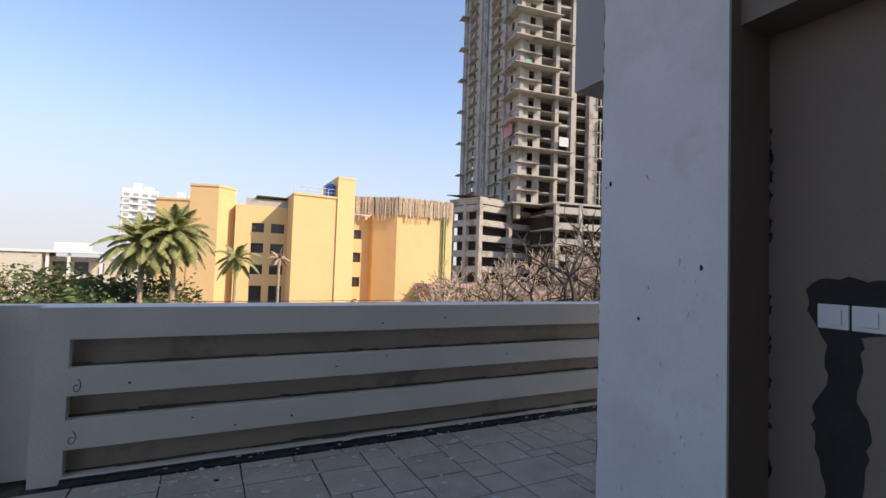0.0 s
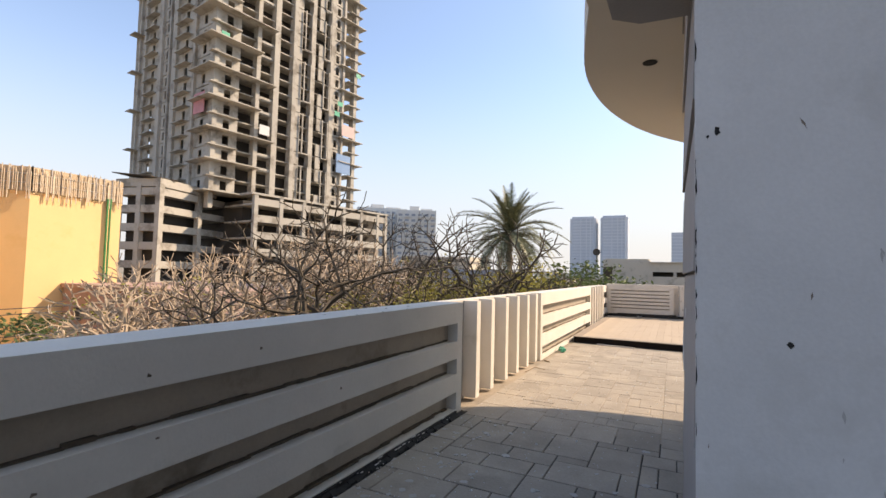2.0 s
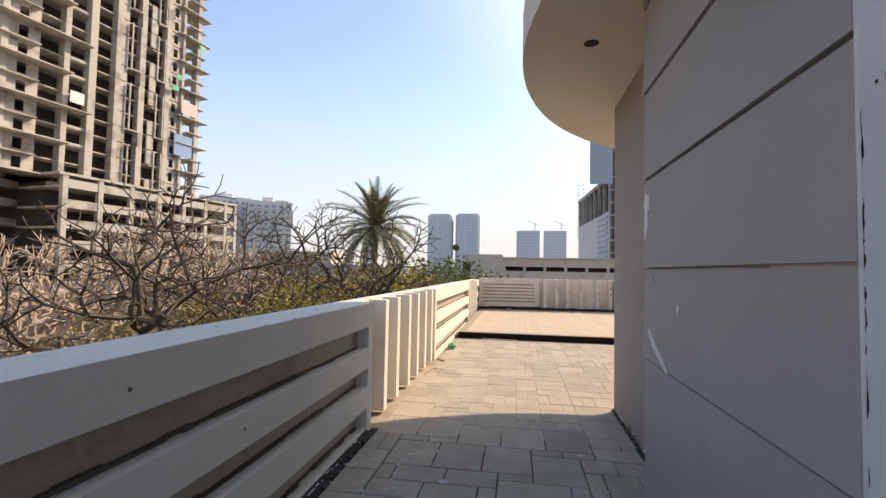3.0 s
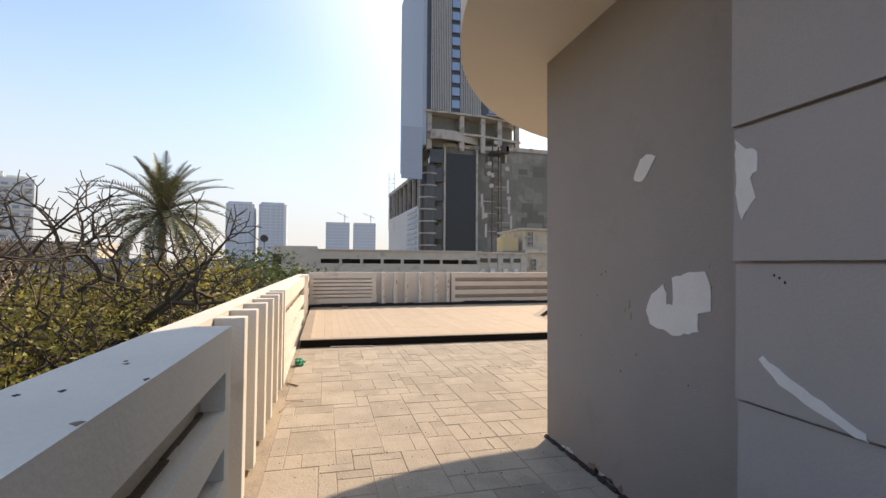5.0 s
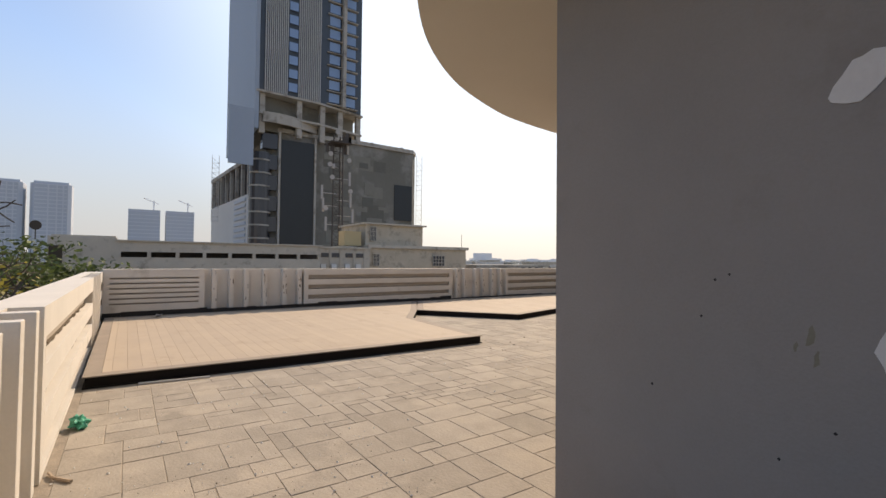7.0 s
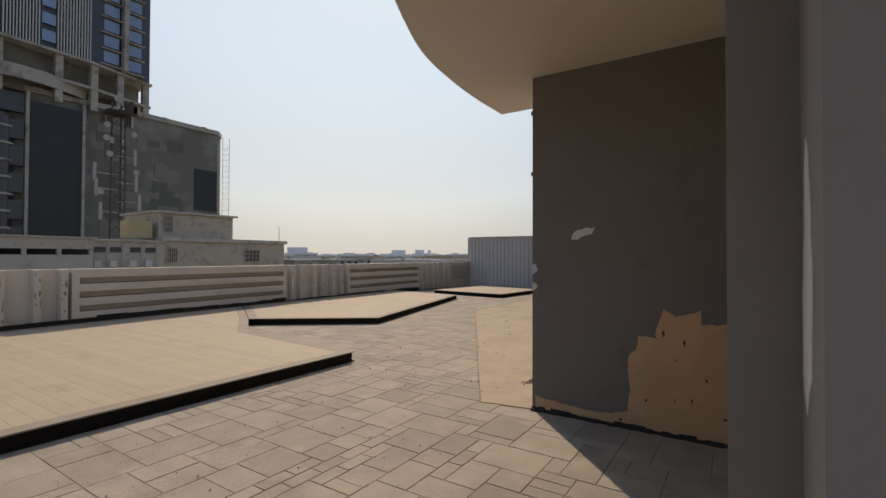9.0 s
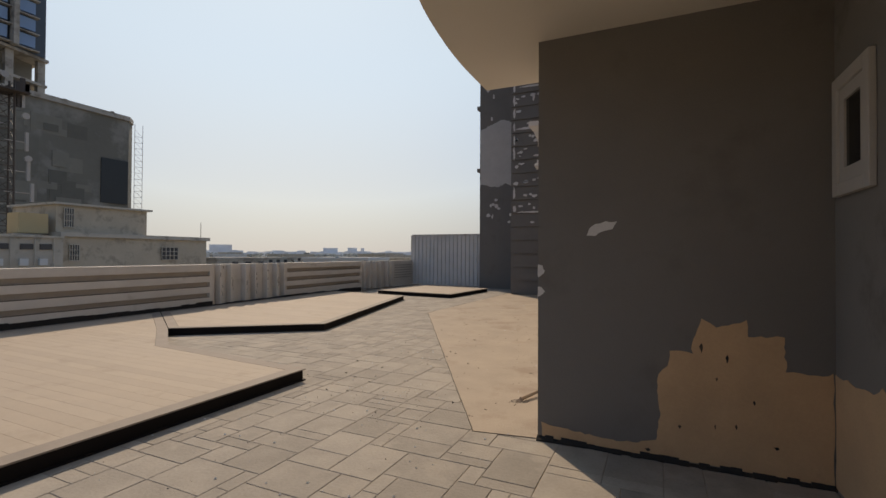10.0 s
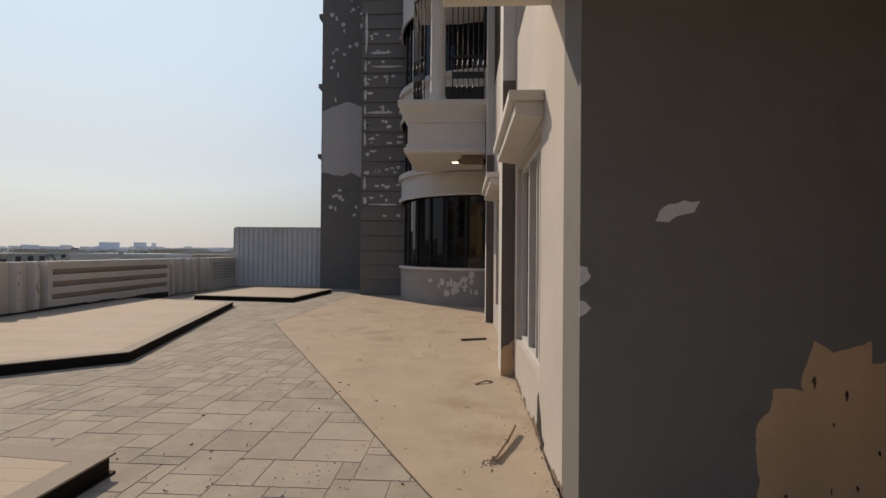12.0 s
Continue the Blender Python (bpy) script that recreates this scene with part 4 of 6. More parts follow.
dab(10.2, -13.857, 3.1, .14, .12)
frng = random.Random(52)
for k in range(26):
    a_ = radians(frng.gauss(72, 7))
    c_, q_ = math.cos(a_), math.sin(a_)
    w_, h_, z_ = frng.uniform(.03, .09), frng.uniform(.03, .13), frng.gauss(.55, .13)
    blob("putty_patch", PUTTY, (BAY[0] + (BR + .001) * c_, BAY[1] + (BR + .001) * q_, 0), (-q_, c_, 0), AZ, [(-w_, z_ - h_ * .4), (w_ * .2, z_ - h_), (w_, z_ - h_ * .2), (w_ * .6, z_ + h_ * .8), (-w_ * .5, z_ + h_)], thick=.012, label="flaking white paint on the bay wall", rough=.02, seed=200 + k)

blob("putty_patch", PUTTY, (5.722, 0, 0), AY, AZ, [(1.22, 1.05), (1.30, .98), (1.42, 1.1), (1.45, 1.35), (1.38, 1.70), (1.30, 1.76), (1.27, 1.5), (1.22, 1.3)], label="long white putty patch on the wall end", rough=.008, seed=300)
for k in range(9):
    y, w, h = -1.35 - k * .31 + frng.uniform(-.1, .1), frng.uniform(.10, .26), frng.uniform(.03, .13)
    edge = [(y + w * c, h * frng.uniform(.35, 1) * (1 - abs(c) ** 3)) for c in (.85, .6, .4, .2, 0, -.25, -.45, -.7, -.9)]
    blob("damp_stain", STAINFOOT, (XW, 0, 0), AY, AZ, [(y - w, 0.0), (y + w, 0.0)] + edge, thick=.004, label="crumbled dark plaster at the wall foot", rough=.008, seed=310 + k)
blob("broken_plaster", MORTAR, (XW, 0, 0), AY, AZ, [(-2.42, 0.0), (-2.12, 0.0), (-2.10, .07), (-2.2, .10), (-2.26, .22), (-2.36, .36), (-2.40, .30), (-2.41, .15)], thick=.003, label="dark broken hole in the plaster at the wall foot", rough=.012, seed=331)
blob("damp_stain", UNDERCOAT, (0, -4.142, 0), (-1, 0, 0), AZ, [(-7.68, 0.0), (-7.535, 0.0), (-7.535, .42), (-7.60, .36), (-7.68, .30)], label="bare tan plaster at the pilaster foot", rough=.01, seed=330)
krng = random.Random(14)
for k in range(9):
    x, z = krng.uniform(-.3, 4.4), krng.choice((.97, .63, .30)) + krng.uniform(-.06, .06)
    blob("scuff", DIRT if k % 2 else INTERIOR, (0, YI - .0005, 0), AX, AZ, [(x - .008, z - .004), (x + .01, z - .003), (x + .012, z + .004), (x - .004, z + krng.uniform(.003, .016))], thick=.0015, label="small scuff on the parapet", rough=.002, seed=340 + k)
for k in range(8):
    x, y = krng.uniform(2.8, 4.5), krng.choice((3.862, krng.uniform(3.88, 4.1), krng.uniform(3.88, 4.1)))
    w = krng.uniform(.006, .02)
    blob("scuff", MORTAR if k % 3 else STAINFOOT, (0, 0, 1.09), AX, AY, [(x - w, y - .004), (x + w * .4, y - .006), (x + w, y + .003), (x, y + krng.uniform(.005, .02))], thick=.0015, label="dark chip on top of the parapet", rough=.003, seed=500 + k)
for k, (x, z) in enumerate(((-.44, .62), (-.45, .30))):
    wl = thing("wire_loop", "thin dark wire loop sticking out of the parapet", "wire", (x, YI - .01, z))
    q = Shape()
    pts = [(.018 * math.sin(a), -.012, .03 * math.cos(a) - .006 * a) for a in spread(0, 6.6, 14)]
    for p_, q_ in zip(pts, pts[1:]):
        q.tube(p_, q_, .0025, n=4)
    q.obj("wire", IRON, wl)

# rough mortar along the feet of the walls
def mortar_foot(pts, seed, h=0.035, w=0.035):
    rng = random.Random(seed)
    s = Shape()
    for (ax, ay), (bx, by) in zip(pts, pts[1:]):
        n = max(2, int(math.hypot(bx - ax, by - ay) / 0.06))
        d = Vector((bx - ax, by - ay)).normalized()
        o = Vector((-d.y, d.x))
        for i in range(n):
            p, q = Vector((ax, ay)).lerp(Vector((bx, by)), i / n), Vector((ax, ay)).lerp(Vector((bx, by)), (i + 1.05) / n)
            a, hh = w * rng.uniform(.5, 1.2), h * rng.uniform(.4, 1.3)
            r, t = p + o * a, q + o * a
            s.add([(p.x, p.y, -.02), (q.x, q.y, -.02), (t.x, t.y, -.02), (r.x, r.y, -.02), (p.x, p.y, hh), (q.x, q.y, hh), (t.x, t.y, hh * .3), (r.x, r.y, hh * .3)],
                  [(0, 3, 2, 1), (4, 5, 6, 7), (0, 1, 5, 4), (1, 2, 6, 5), (2, 3, 7, 6), (3, 0, 4, 7)])
    return setting(s.obj("trim", MORTAR), "broken dark mortar along the foot of a wall", "trim")


mortar_foot([(5.74, 1.63), (3.70, 1.63)][::-1], 1, h=.018, w=.022)
mortar_foot([(1.93, 1.868), (3.70, 1.868)], 2, h=.018, w=.02)
mortar_foot([(5.70, -1.11), (7.53, -1.11)], 3)
mortar_foot([(7.53, -2.2), (7.53, -1.15)][::-1], 4, h=.02, w=.014)
mortar_foot([(4.55, 3.83), (-0.5, 3.83)], 5, h=.022, w=.04)
mortar_foot([(1.93, 1.25), (1.93, 1.86)], 6, w=.015)


rng = random.Random(31)
for x0, x1 in ((-0.5, 4.55), (8.0, 12.8)):
    for z in (0.04, 0.39, 0.71):
        s = Shape()
        x = x0
        while x < x1:
            w = rng.uniform(.05, .3)
            s.box(x, min(x + w, x1), YI + .11 - .007 - rng.uniform(.012, .035), YI + .11 - .0065, z + .0005, z + rng.uniform(.006, .020))
            x += w
        tagged(s.obj("dirt_line", DIRT), "dark dirt along the slot floor", "dirt", kind="stuff")


# ---- loose things on the terrace ----
bag = thing("plastic_bag", "crumpled green plastic bag against the parapet foot", "plastic bag", (8.93, 3.73, 0.0), 20)
GREEN = material("green_plastic", (0.05, 0.35, 0.22), 0.4, 0.2, 20, 0.2)
rng = random.Random(5)
bm = bmesh.new()
bmesh.ops.create_icosphere(bm, subdivisions=3, radius=0.09)
for v in bm.verts:
    k = 0.75 + 0.5 * noise.noise(v.co * 22) + .15 * noise.noise(v.co * 60)
    v.co = Vector((v.co.x * 1.25 * k, v.co.y * .85 * k, max(-0.045, v.co.z * .75 * k) + 0.045))
me = bpy.data.meshes.new("bag")
bm.to_mesh(me)
bm.free()
me.materials.append(GREEN)
o = new("bag_body", me)
o.parent = bag


def stick(label, pts, r, mat):
    t = thing("stick", label, "stick", (*pts[0][:2], 0))
    s = Shape()
    for p, q in zip(pts, pts[1:]):
        s.tube((p[0] - pts[0][0], p[1] - pts[0][1], p[2]), (q[0] - pts[0][0], q[1] - pts[0][1], q[2]), r, r * .8, 6)
    s.obj("shaft", mat, t)
    return t


stick("short pale stick at the parapet foot", [(7.78, 3.69, .012), (7.90, 3.79, .012), (8.0, 3.82, .012)], .012, BARK)
stick("bent thin twig beside the parapet", [(6.85, 3.80, .01), (7.05, 3.72, .05), (7.15, 3.60, .01)], .006, BARK)
stick("pale stick at the deck edge", [(10.22, 3.3, .012), (10.15, 2.6, .012)], .014, WHITE)
stick("broken wooden stick on the dusty slab", [(7.89, -1.93, .03), (7.79, -2.18, .045), (7.70, -2.45, .06)], .02, BARK)
stick("short dark batten on the dusty slab", [(8.15, -6.2, .01), (7.75, -6.35, .01)], .03, DARKBARK)
stick("twigs on the dusty slab", [(7.98, -3.75, .01), (7.86, -3.83, .03), (7.79, -3.86, .01)], .012, BARK)
wrap = thing("crumpled_paper", "crumpled pale paper on the deck", "paper", (15.7, 2.85, 0.13))
s = Shape()
rng = random.Random(8)
for i in range(6):
    a = rng.uniform(0, 6)
    s.add([(math.cos(a + b) * .13 * rng.uniform(.5, 1.2), math.sin(a + b) * .09, rng.uniform(0, .07)) for b in (0, 2, 4)], [(0, 1, 2), (2, 1, 0)])
s.obj("sheet", WHITE, wrap)
s = Shape()
rng = random.Random(9)
for i in range(420):
    if i % 3:
        x, y = rng.uniform(7.6, 11.5), rng.uniform(-12, 3.7)
    else:
        x, y = rng.uniform(0, 9.5), rng.uniform(1.9, 3.8)
    if x < 7.7 and y < -1 or (x < 5.8 and y < 1.7):
        continue
    r = rng.uniform(.004, .014)
    a = rng.uniform(0, 3)
    s.add([(x + r * math.cos(a + b), y + r * math.sin(a + b), .002) for b in (0, 1.6, 3.1, 4.7)] + [(x, y, .002 + r * .8)], [(0, 1, 4), (1, 2, 4), (2, 3, 4), (3, 0, 4)])
for i in range(520):
    x = rng.uniform(-.3, 6.5)
    y = 3.82 - abs(rng.gauss(0, .5)) if i % 2 else rng.uniform(2.0, 3.8)
    if y < 1.9:
        continue
    r, a = rng.uniform(.003, .009), rng.uniform(0, 3)
    s.add([(x + r * math.cos(a + b), y + r * math.sin(a + b) * .7, .002) for b in (0, 1.6, 3.1, 4.7)] + [(x, y, .002 + r * .7)], [(0, 1, 4), (1, 2, 4), (2, 3, 4), (3, 0, 4)])
tagged(s.obj("debris", PUTTY), "scattered pale plaster crumbs on the pavers", "debris", kind="stuff")
s = Shape()
for i in range(100):
    x, y = rng.uniform(7.7, 10.5), rng.uniform(-9, -1)
    r, a, l = rng.uniform(.002, .005), rng.uniform(0, 3), rng.uniform(.008, .04)
    s.tube((x, y, .006), (x + l * math.cos(a), y + l * math.sin(a), .006), r, n=4)
tagged(s.obj("debris", DARKBARK), "scattered dark twigs and chips", "debris", kind="stuff")

s = Shape()
prng3 = random.Random(73)
for k in range(420):
    x = prng3.uniform(-.3, 4.6)
    y = 3.80 - abs(prng3.gauss(0, .35)) if k % 2 else prng3.uniform(1.95, 3.8)
    if y < 1.95:
        continue
    r = prng3.choice((.006, .009, .012, .02, .03)) * prng3.uniform(.7, 1.3)
    n_ = 9
    pts = [(x + r * math.cos(6.283 * i / n_) * prng3.uniform(.4, 1.2), y + r * math.sin(6.283 * i / n_) * prng3.uniform(.4, 1.2)) for i in range(n_)]
    s.prism(pts, -.003, .0012)
tagged(s.obj("paint_spots", SMUDGE), "pale paint and plaster splashes on the shaded pavers", "paint splashes", kind="stuff")
s = Shape()
for k in range(60):
    x, r = prng3.uniform(-.5, 4.55), prng3.uniform(.004, .016)
    z = prng3.uniform(.0, .05)
    s.box(x, x + r * prng3.uniform(1, 5), 3.822, 3.8285, z, z + r * .4)
tagged(s.obj("plaster_drips", PUTTY), "pale plaster drips over the dark strip at the parapet foot", "plaster drips", kind="stuff")
s = Shape()
for k in range(260):
    if k < 60:
        x, y, r = prng3.gauss(7.90, .035), prng3.gauss(-1.92, .035), prng3.uniform(.006, .02)
    else:
        y = prng3.uniform(-5.5, -1.2)
        x, r = 7.535 + abs(prng3.gauss(0, .04)), prng3.uniform(.003, .013)
    a_ = prng3.uniform(0, 3)
    s.add([(x + r * math.cos(a_ + b), y + r * math.sin(a_ + b) * .7, .0) for b in (0, 1.6, 3.1, 4.7)] + [(x, y, r * prng3.uniform(.6, 1.4))], [(0, 1, 4), (1, 2, 4), (2, 3, 4), (3, 0, 4)])
tagged(s.obj("rubble", RUBBLE), "crumbled plaster and mortar rubble along the wall foot", "rubble", kind="stuff")

for colour, amount, seed_ in ((PUTTY, 700, 301), (DARKBARK, 170, 302), (RUBBLE, 600, 303)):
    lrng = random.Random(seed_)
    s = Shape()
    for k in range(amount):
        x = lrng.uniform(4.8, 11.5)
        y = lrng.uniform(-11, 3.75) if x > 7.7 else lrng.uniform(1.8, 3.75)
        if k % 16 == 0:
            x, y = lrng.gauss(9.1, .35), lrng.gauss(-1.6, .5)
        if x > 10.2 and y > -2.2:
            continue
        r, a_ = lrng.uniform(.002, .0085) * (1.5 if k % 11 == 0 else 1), lrng.uniform(0, 3)
        z = .004
        s.add([(x + r * math.cos(a_ + b), y + r * math.sin(a_ + b) * .6, z - .004) for b in (0, 1.6, 3.1, 4.7)] + [(x, y, z + r * .25)], [(0, 1, 4), (1, 2, 4), (2, 3, 4), (3, 0, 4)])
    tagged(s.obj("litter", colour), "fine grit, chips and leaf bits on the sunlit paving", "litter", kind="stuff")

edge = [(11.72, -14.2), (11.785, -7.635), (8.035, -1.025), (7.54, -1.105)]
s = Shape()
crng = random.Random(91)
for (ax, ay), (bx, by) in zip(edge, edge[1:]):
    n = int(math.hypot(bx - ax, by - ay) / .12)
    last = None
    for i in range(n + 1):
        q = (ax + (bx - ax) * i / n + crng.uniform(-.004, .004), ay + (by - ay) * i / n + crng.uniform(-.004, .004))
        if last:
            w = crng.uniform(.0015, .0045)
            s.prism([(last[0] - w, last[1]), (last[0] + w, last[1]), (q[0] + w, q[1]), (q[0] - w, q[1])][::-1], .0005, .0052)
        last = q
for i in range(260):
    x, y = crng.uniform(7.6, 11.3), crng.uniform(-10, -1.2)
    r_, a_ = crng.uniform(.003, .010), crng.uniform(0, 3)
    s.add([(x + r_ * math.cos(a_ + b), y + r_ * math.sin(a_ + b) * .6, .0042) for b in (0, 1.6, 3.1, 4.7)] + [(x, y, .0042 + r_ * .5)], [(0, 1, 4), (1, 2, 4), (2, 3, 4), (3, 0, 4)])
tagged(s.obj("debris", DIRT), "dark crack filling and chips on the dusty strip", "debris", kind="stuff")


# ---- the city around ----
GZ = -9.5
setting(box("ground", EARTH, (-3000, 4000, -3500, 4000, GZ - 1, GZ)), "dusty city ground with patches of green", "ground")
setting(box("wall_building_base", CREAM, (-4.05, 18.1, -18.55, 4.155, GZ, -0.501)), "lower storeys under the terrace", "wall")


def leaves(s, c, r, n, rng, size=0.16, flat=0.8):
    for _ in range(n):
        d = Vector((rng.gauss(0, 1), rng.gauss(0, 1), rng.gauss(0, flat)))
        d = d.normalized() * r * rng.uniform(.35, 1.0)
        if flat < .5:
            d.z *= .4
        p = Vector(c) + d
        a, b = Vector((rng.uniform(-1, 1), rng.uniform(-1, 1), rng.uniform(-.6, .6))).normalized(), Vector((rng.uniform(-1, 1), rng.uniform(-1, 1), rng.uniform(-1, 1))).normalized()
        b = a.cross(b).normalized()
        k = size * rng.uniform(.5, 1.1)
        s.add([p - a * k, p + b * k * .45, p + a * k, p - b * k * .45], [(0, 1, 2, 3)])


def grow(s, p, d, length, r, depth, rng, tips, droop=0.0, spread_=0.75, wig=.35):
    segs = 3 if depth > 2 else 2
    for i in range(segs):
        q = p + d * (length / segs)
        s.tube(p, q, r * (1 - .25 * i / segs), r * (1 - .25 * (i + 1) / segs), 5 if depth > 3 else (4 if depth > 1 else 3))
        p = q
        d = (d + Vector((rng.uniform(-wig, wig), rng.uniform(-wig, wig), rng.uniform(-wig, wig) * .7 - droop))).normalized()
    if depth == 0:
        tips.append(p)
        return
    n = 3 if rng.random() < .7 else 2
    base = rng.uniform(0, 6.28)
    for k in range(n):
        a = base + 6.28 * k / n
        side = d.cross((0, 0, 1) if abs(d.z) < .9 else (1, 0, 0)).normalized()
        up = side.cross(d)
        e = (d + (side * math.cos(a) + up * math.sin(a)) * spread_ * rng.uniform(.7, 1.2)).normalized()
        grow(s, p, e, length * rng.uniform(.62, .85), r * .68, depth - 1, rng, tips, droop, spread_, wig)


def tree(label, at, h, seed, bark, depth=6, trunk=0.22, leaf=None, leafn=0, leafr=.6, leafsize=.14, spread_=.75, start=.42, lean=(0, 0), rise=(.5, 1.1)):
    rng = random.Random(seed)
    t = thing("tree", label, "tree", (*at, GZ))
    s, tips = Shape(), []
    top = Vector((lean[0], lean[1], h * start))
    s.tube((0, 0, -.3), top, trunk * 1.4, trunk, 8)
    s.obj("trunk", bark, t)
    for k in range(4):
        s = Shape()
        a = 1.57 * k + rng.uniform(-.4, .4)
        grow(s, top, Vector((math.cos(a), math.sin(a), rng.uniform(*rise))).normalized(), h * .2, trunk * .62, depth - 1, rng, tips, -.02, spread_)
        s.obj("limb", bark, t)
    if leaf:
        c = Shape()
        for p in tips:
            if rng.random() < leafn:
                leaves(c, p, leafr, 30 if leafsize < .1 else 13, rng, leafsize)
        c.obj("crown", leaf, t)
    return t


BARE = "bare grey-brown tree with many forked twigs"
for k, (x, y, h) in enumerate(((15.5, 23.5, 12.4), (21.5, 25, 13.6), (28, 27.5, 13.2), (17.5, 18.0, 12.2), (11.2, 20, 10.8), (24, 21, 12.6), (30.5, 21, 12.2))):
    tree(BARE, (x, y), h - .4, 11 + k, BARK, 6, trunk=.32, leaf=LEAFY if k == 4 else None, leafn=.08, leafsize=.10, start=.46)
tree("tall bare tree with dark forked limbs", (29, 23), 13.6, 40, DARKBARK, 6, trunk=.24, start=.5, spread_=.6)
tree("dark crooked tree with yellow-green leaves below", (15.0, 11.4), 12.8, 17, DARKBARK, 7, trunk=.30, start=.58, spread_=.95, rise=(.1, .6))
tree("dark crooked tree with yellow-green leaves below", (18.5, 12.6), 12.3, 19, DARKBARK, 7, trunk=.28, start=.56, spread_=1.1, rise=(.05, .45))
tree("dark crooked tree beside the date palm", (22.5, 10.2), 11.4, 18, DARKBARK, 7, trunk=.30, leaf=LEAFY, leafn=.04, spread_=.95, start=.58, rise=(.05, .45))
for k, (x, y, h, mat, sz) in enumerate(((-5.2, 31, 11.3, LEAF, .26), (-6.6, 32, 11.0, LEAF, .26), (15, 9.0, 11.0, LEAFY, .085), (18, 7.6, 11.2, LEAFY, .085), (22, 9.0, 11.6, LEAFY, .14), (12, 10.5, 10.2, LEAFY, .085), (26, 12.5, 12.0, LEAFY, .15), (32, 11, 12.0, LEAF, .18), (6, 16, 8.6, LEAF, .14), (1, 22, 8.6, LEAF, .16), (40, 8.5, 12.2, LEAF, .25), (46, 12, 12.0, LEAF, .25), (-4.6, 30, 10.6, LEAF, .16), (-11, 40, 10.6, LEAFY, .16), (13, 36, 8.4, LEAF, .2), (19, 14, 11.4, LEAFY, .085), (29, 9, 11.6, LEAFY, .16), (-7.4, 34, 10.9, LEAF, .16), (14, 14, 10.2, LEAFY, .085))):
    tree("leafy green tree below the terrace" if mat is LEAF else "tree with thin yellow-green leaves below the terrace", (x, y), h, 30 + k, DARKBARK, 5, trunk=.15, leaf=mat, leafn=1.0, leafr=.75, leafsize=sz, start=.4)


def palm(label, at, top, n, length, seed, date=True, trunk_r=.22, dead=0):
    rng = random.Random(seed)
    t = thing("palm_tree", label, "palm tree", (*at, GZ))
    H_ = top - GZ
    s = Shape()
    prof = [(trunk_r * 1.3, 0)] + [(trunk_r * (1.1 if i % 2 else .93), H_ * (.03 + .95 * i / 46)) for i in range(46)] + [(trunk_r * 1.5, H_), (trunk_r * .8, H_ + .3)]
    s.revolve(prof, n=9)
    s.obj("trunk", BARK, t)
    if date:
        q = Shape()
        for k in range(70):
            a, z = rng.uniform(0, 6.28), H_ - rng.uniform(.1, 2.0)
            q.add([(.22 * math.cos(a), .22 * math.sin(a), z), (.26 * math.cos(a + .3), .26 * math.sin(a + .3), z), (.42 * math.cos(a + .1), .42 * math.sin(a + .1), z - rng.uniform(.4, 1.1))], [(0, 1, 2)])
        q.obj("dry_stub", BARK, t, "hanging dry frond stubs", kind="stuff")
    c = Shape()
    for k in range(n):
        a = 2.4 * k + rng.uniform(-.2, .2)
        el = 1.45 - (2.1 if date else 1.9) * (k / n) + rng.uniform(-.1, .1)
        L = length * rng.uniform(.85, 1.1) * (.8 if el > 1 else 1)
        p = Vector((0, 0, H_ + .15))
        d = Vector((math.cos(a) * math.cos(el), math.sin(a) * math.cos(el), math.sin(el)))
        segs = 11
        for i in range(segs):
            q = p + d * L / segs
            c.tube(p, q, .03 * (1 - i / segs) + .006, n=3)
            side = d.cross((0, 0, 1)).normalized()
            upv = side.cross(d)
            for j in range(3):
                b = p.lerp(q, j / 3)
                ll = (.42 if date else .62) * math.sin(math.pi * min(.97, (.1 + (i + j / 3) / segs * .85))) * length / 3
                for sg in (-1, 1):
                    tip = b + (side * sg * .85 + d * .55 + upv * (.28 if date else -.45) + Vector((0, 0, rng.uniform(-.15, .1)))).normalized() * ll
                    w = d * (.065 if date else .085)
                    c.add([b - w, b + w, tip], [(0, 1, 2)])
            p = q
            d = (d + Vector((0, 0, -.11 if date else -.16))).normalized()
    c.obj("crown", BARK if dead else PALMLEAF if date else COCO, t)
    return t


palm("tall date palm with arching grey-green fronds", (37.5, 14.2), 4.6, 74, 5.2, 1)
palm("coconut palm before the ochre building", (-3.0, 30), 1.9, 56, 2.4, 2, date=False, trunk_r=.14)
palm("leaning coconut palm before the ochre building", (-1.5, 30), 2.6, 46, 2.5, 3, date=False, trunk_r=.14)
palm("small coconut palm before the ochre building", (2.2, 41), 1.4, 18, 2.2, 4, date=False, trunk_r=.12)
palm("dead palm with hanging dry fronds", (5.5, 41), 1.6, 10, 1.2, 5, date=False, trunk_r=.12, dead=1)


def pane_window(parent, x0, x1, y, z0, z1, turned=False, frame=0.07):
    """A dark window with a frame, standing 4 cm proud on a wall that faces -y."""
    s = Shape()
    s.box(x0, x0 + frame, y - .05, y - .001, z0, z1).box(x1 - frame, x1, y - .05, y - .001, z0, z1)
    s.box(x0 + frame, x1 - frame, y - .05, y - .001, z0, z0 + frame).box(x0 + frame, x1 - frame, y - .05, y - .001, z1 - frame, z1)
    s.box((x0 + x1) / 2 - .03, (x0 + x1) / 2 + .03, y - .05, y - .001, z0 + frame, z1 - frame)
    w = s.obj("window", DARKBARK, parent)
    Shape().box(x0 + frame, x1 - frame, y - .03, y - .002, z0 + frame, z1 - frame).obj("pane", WINDARK, w)


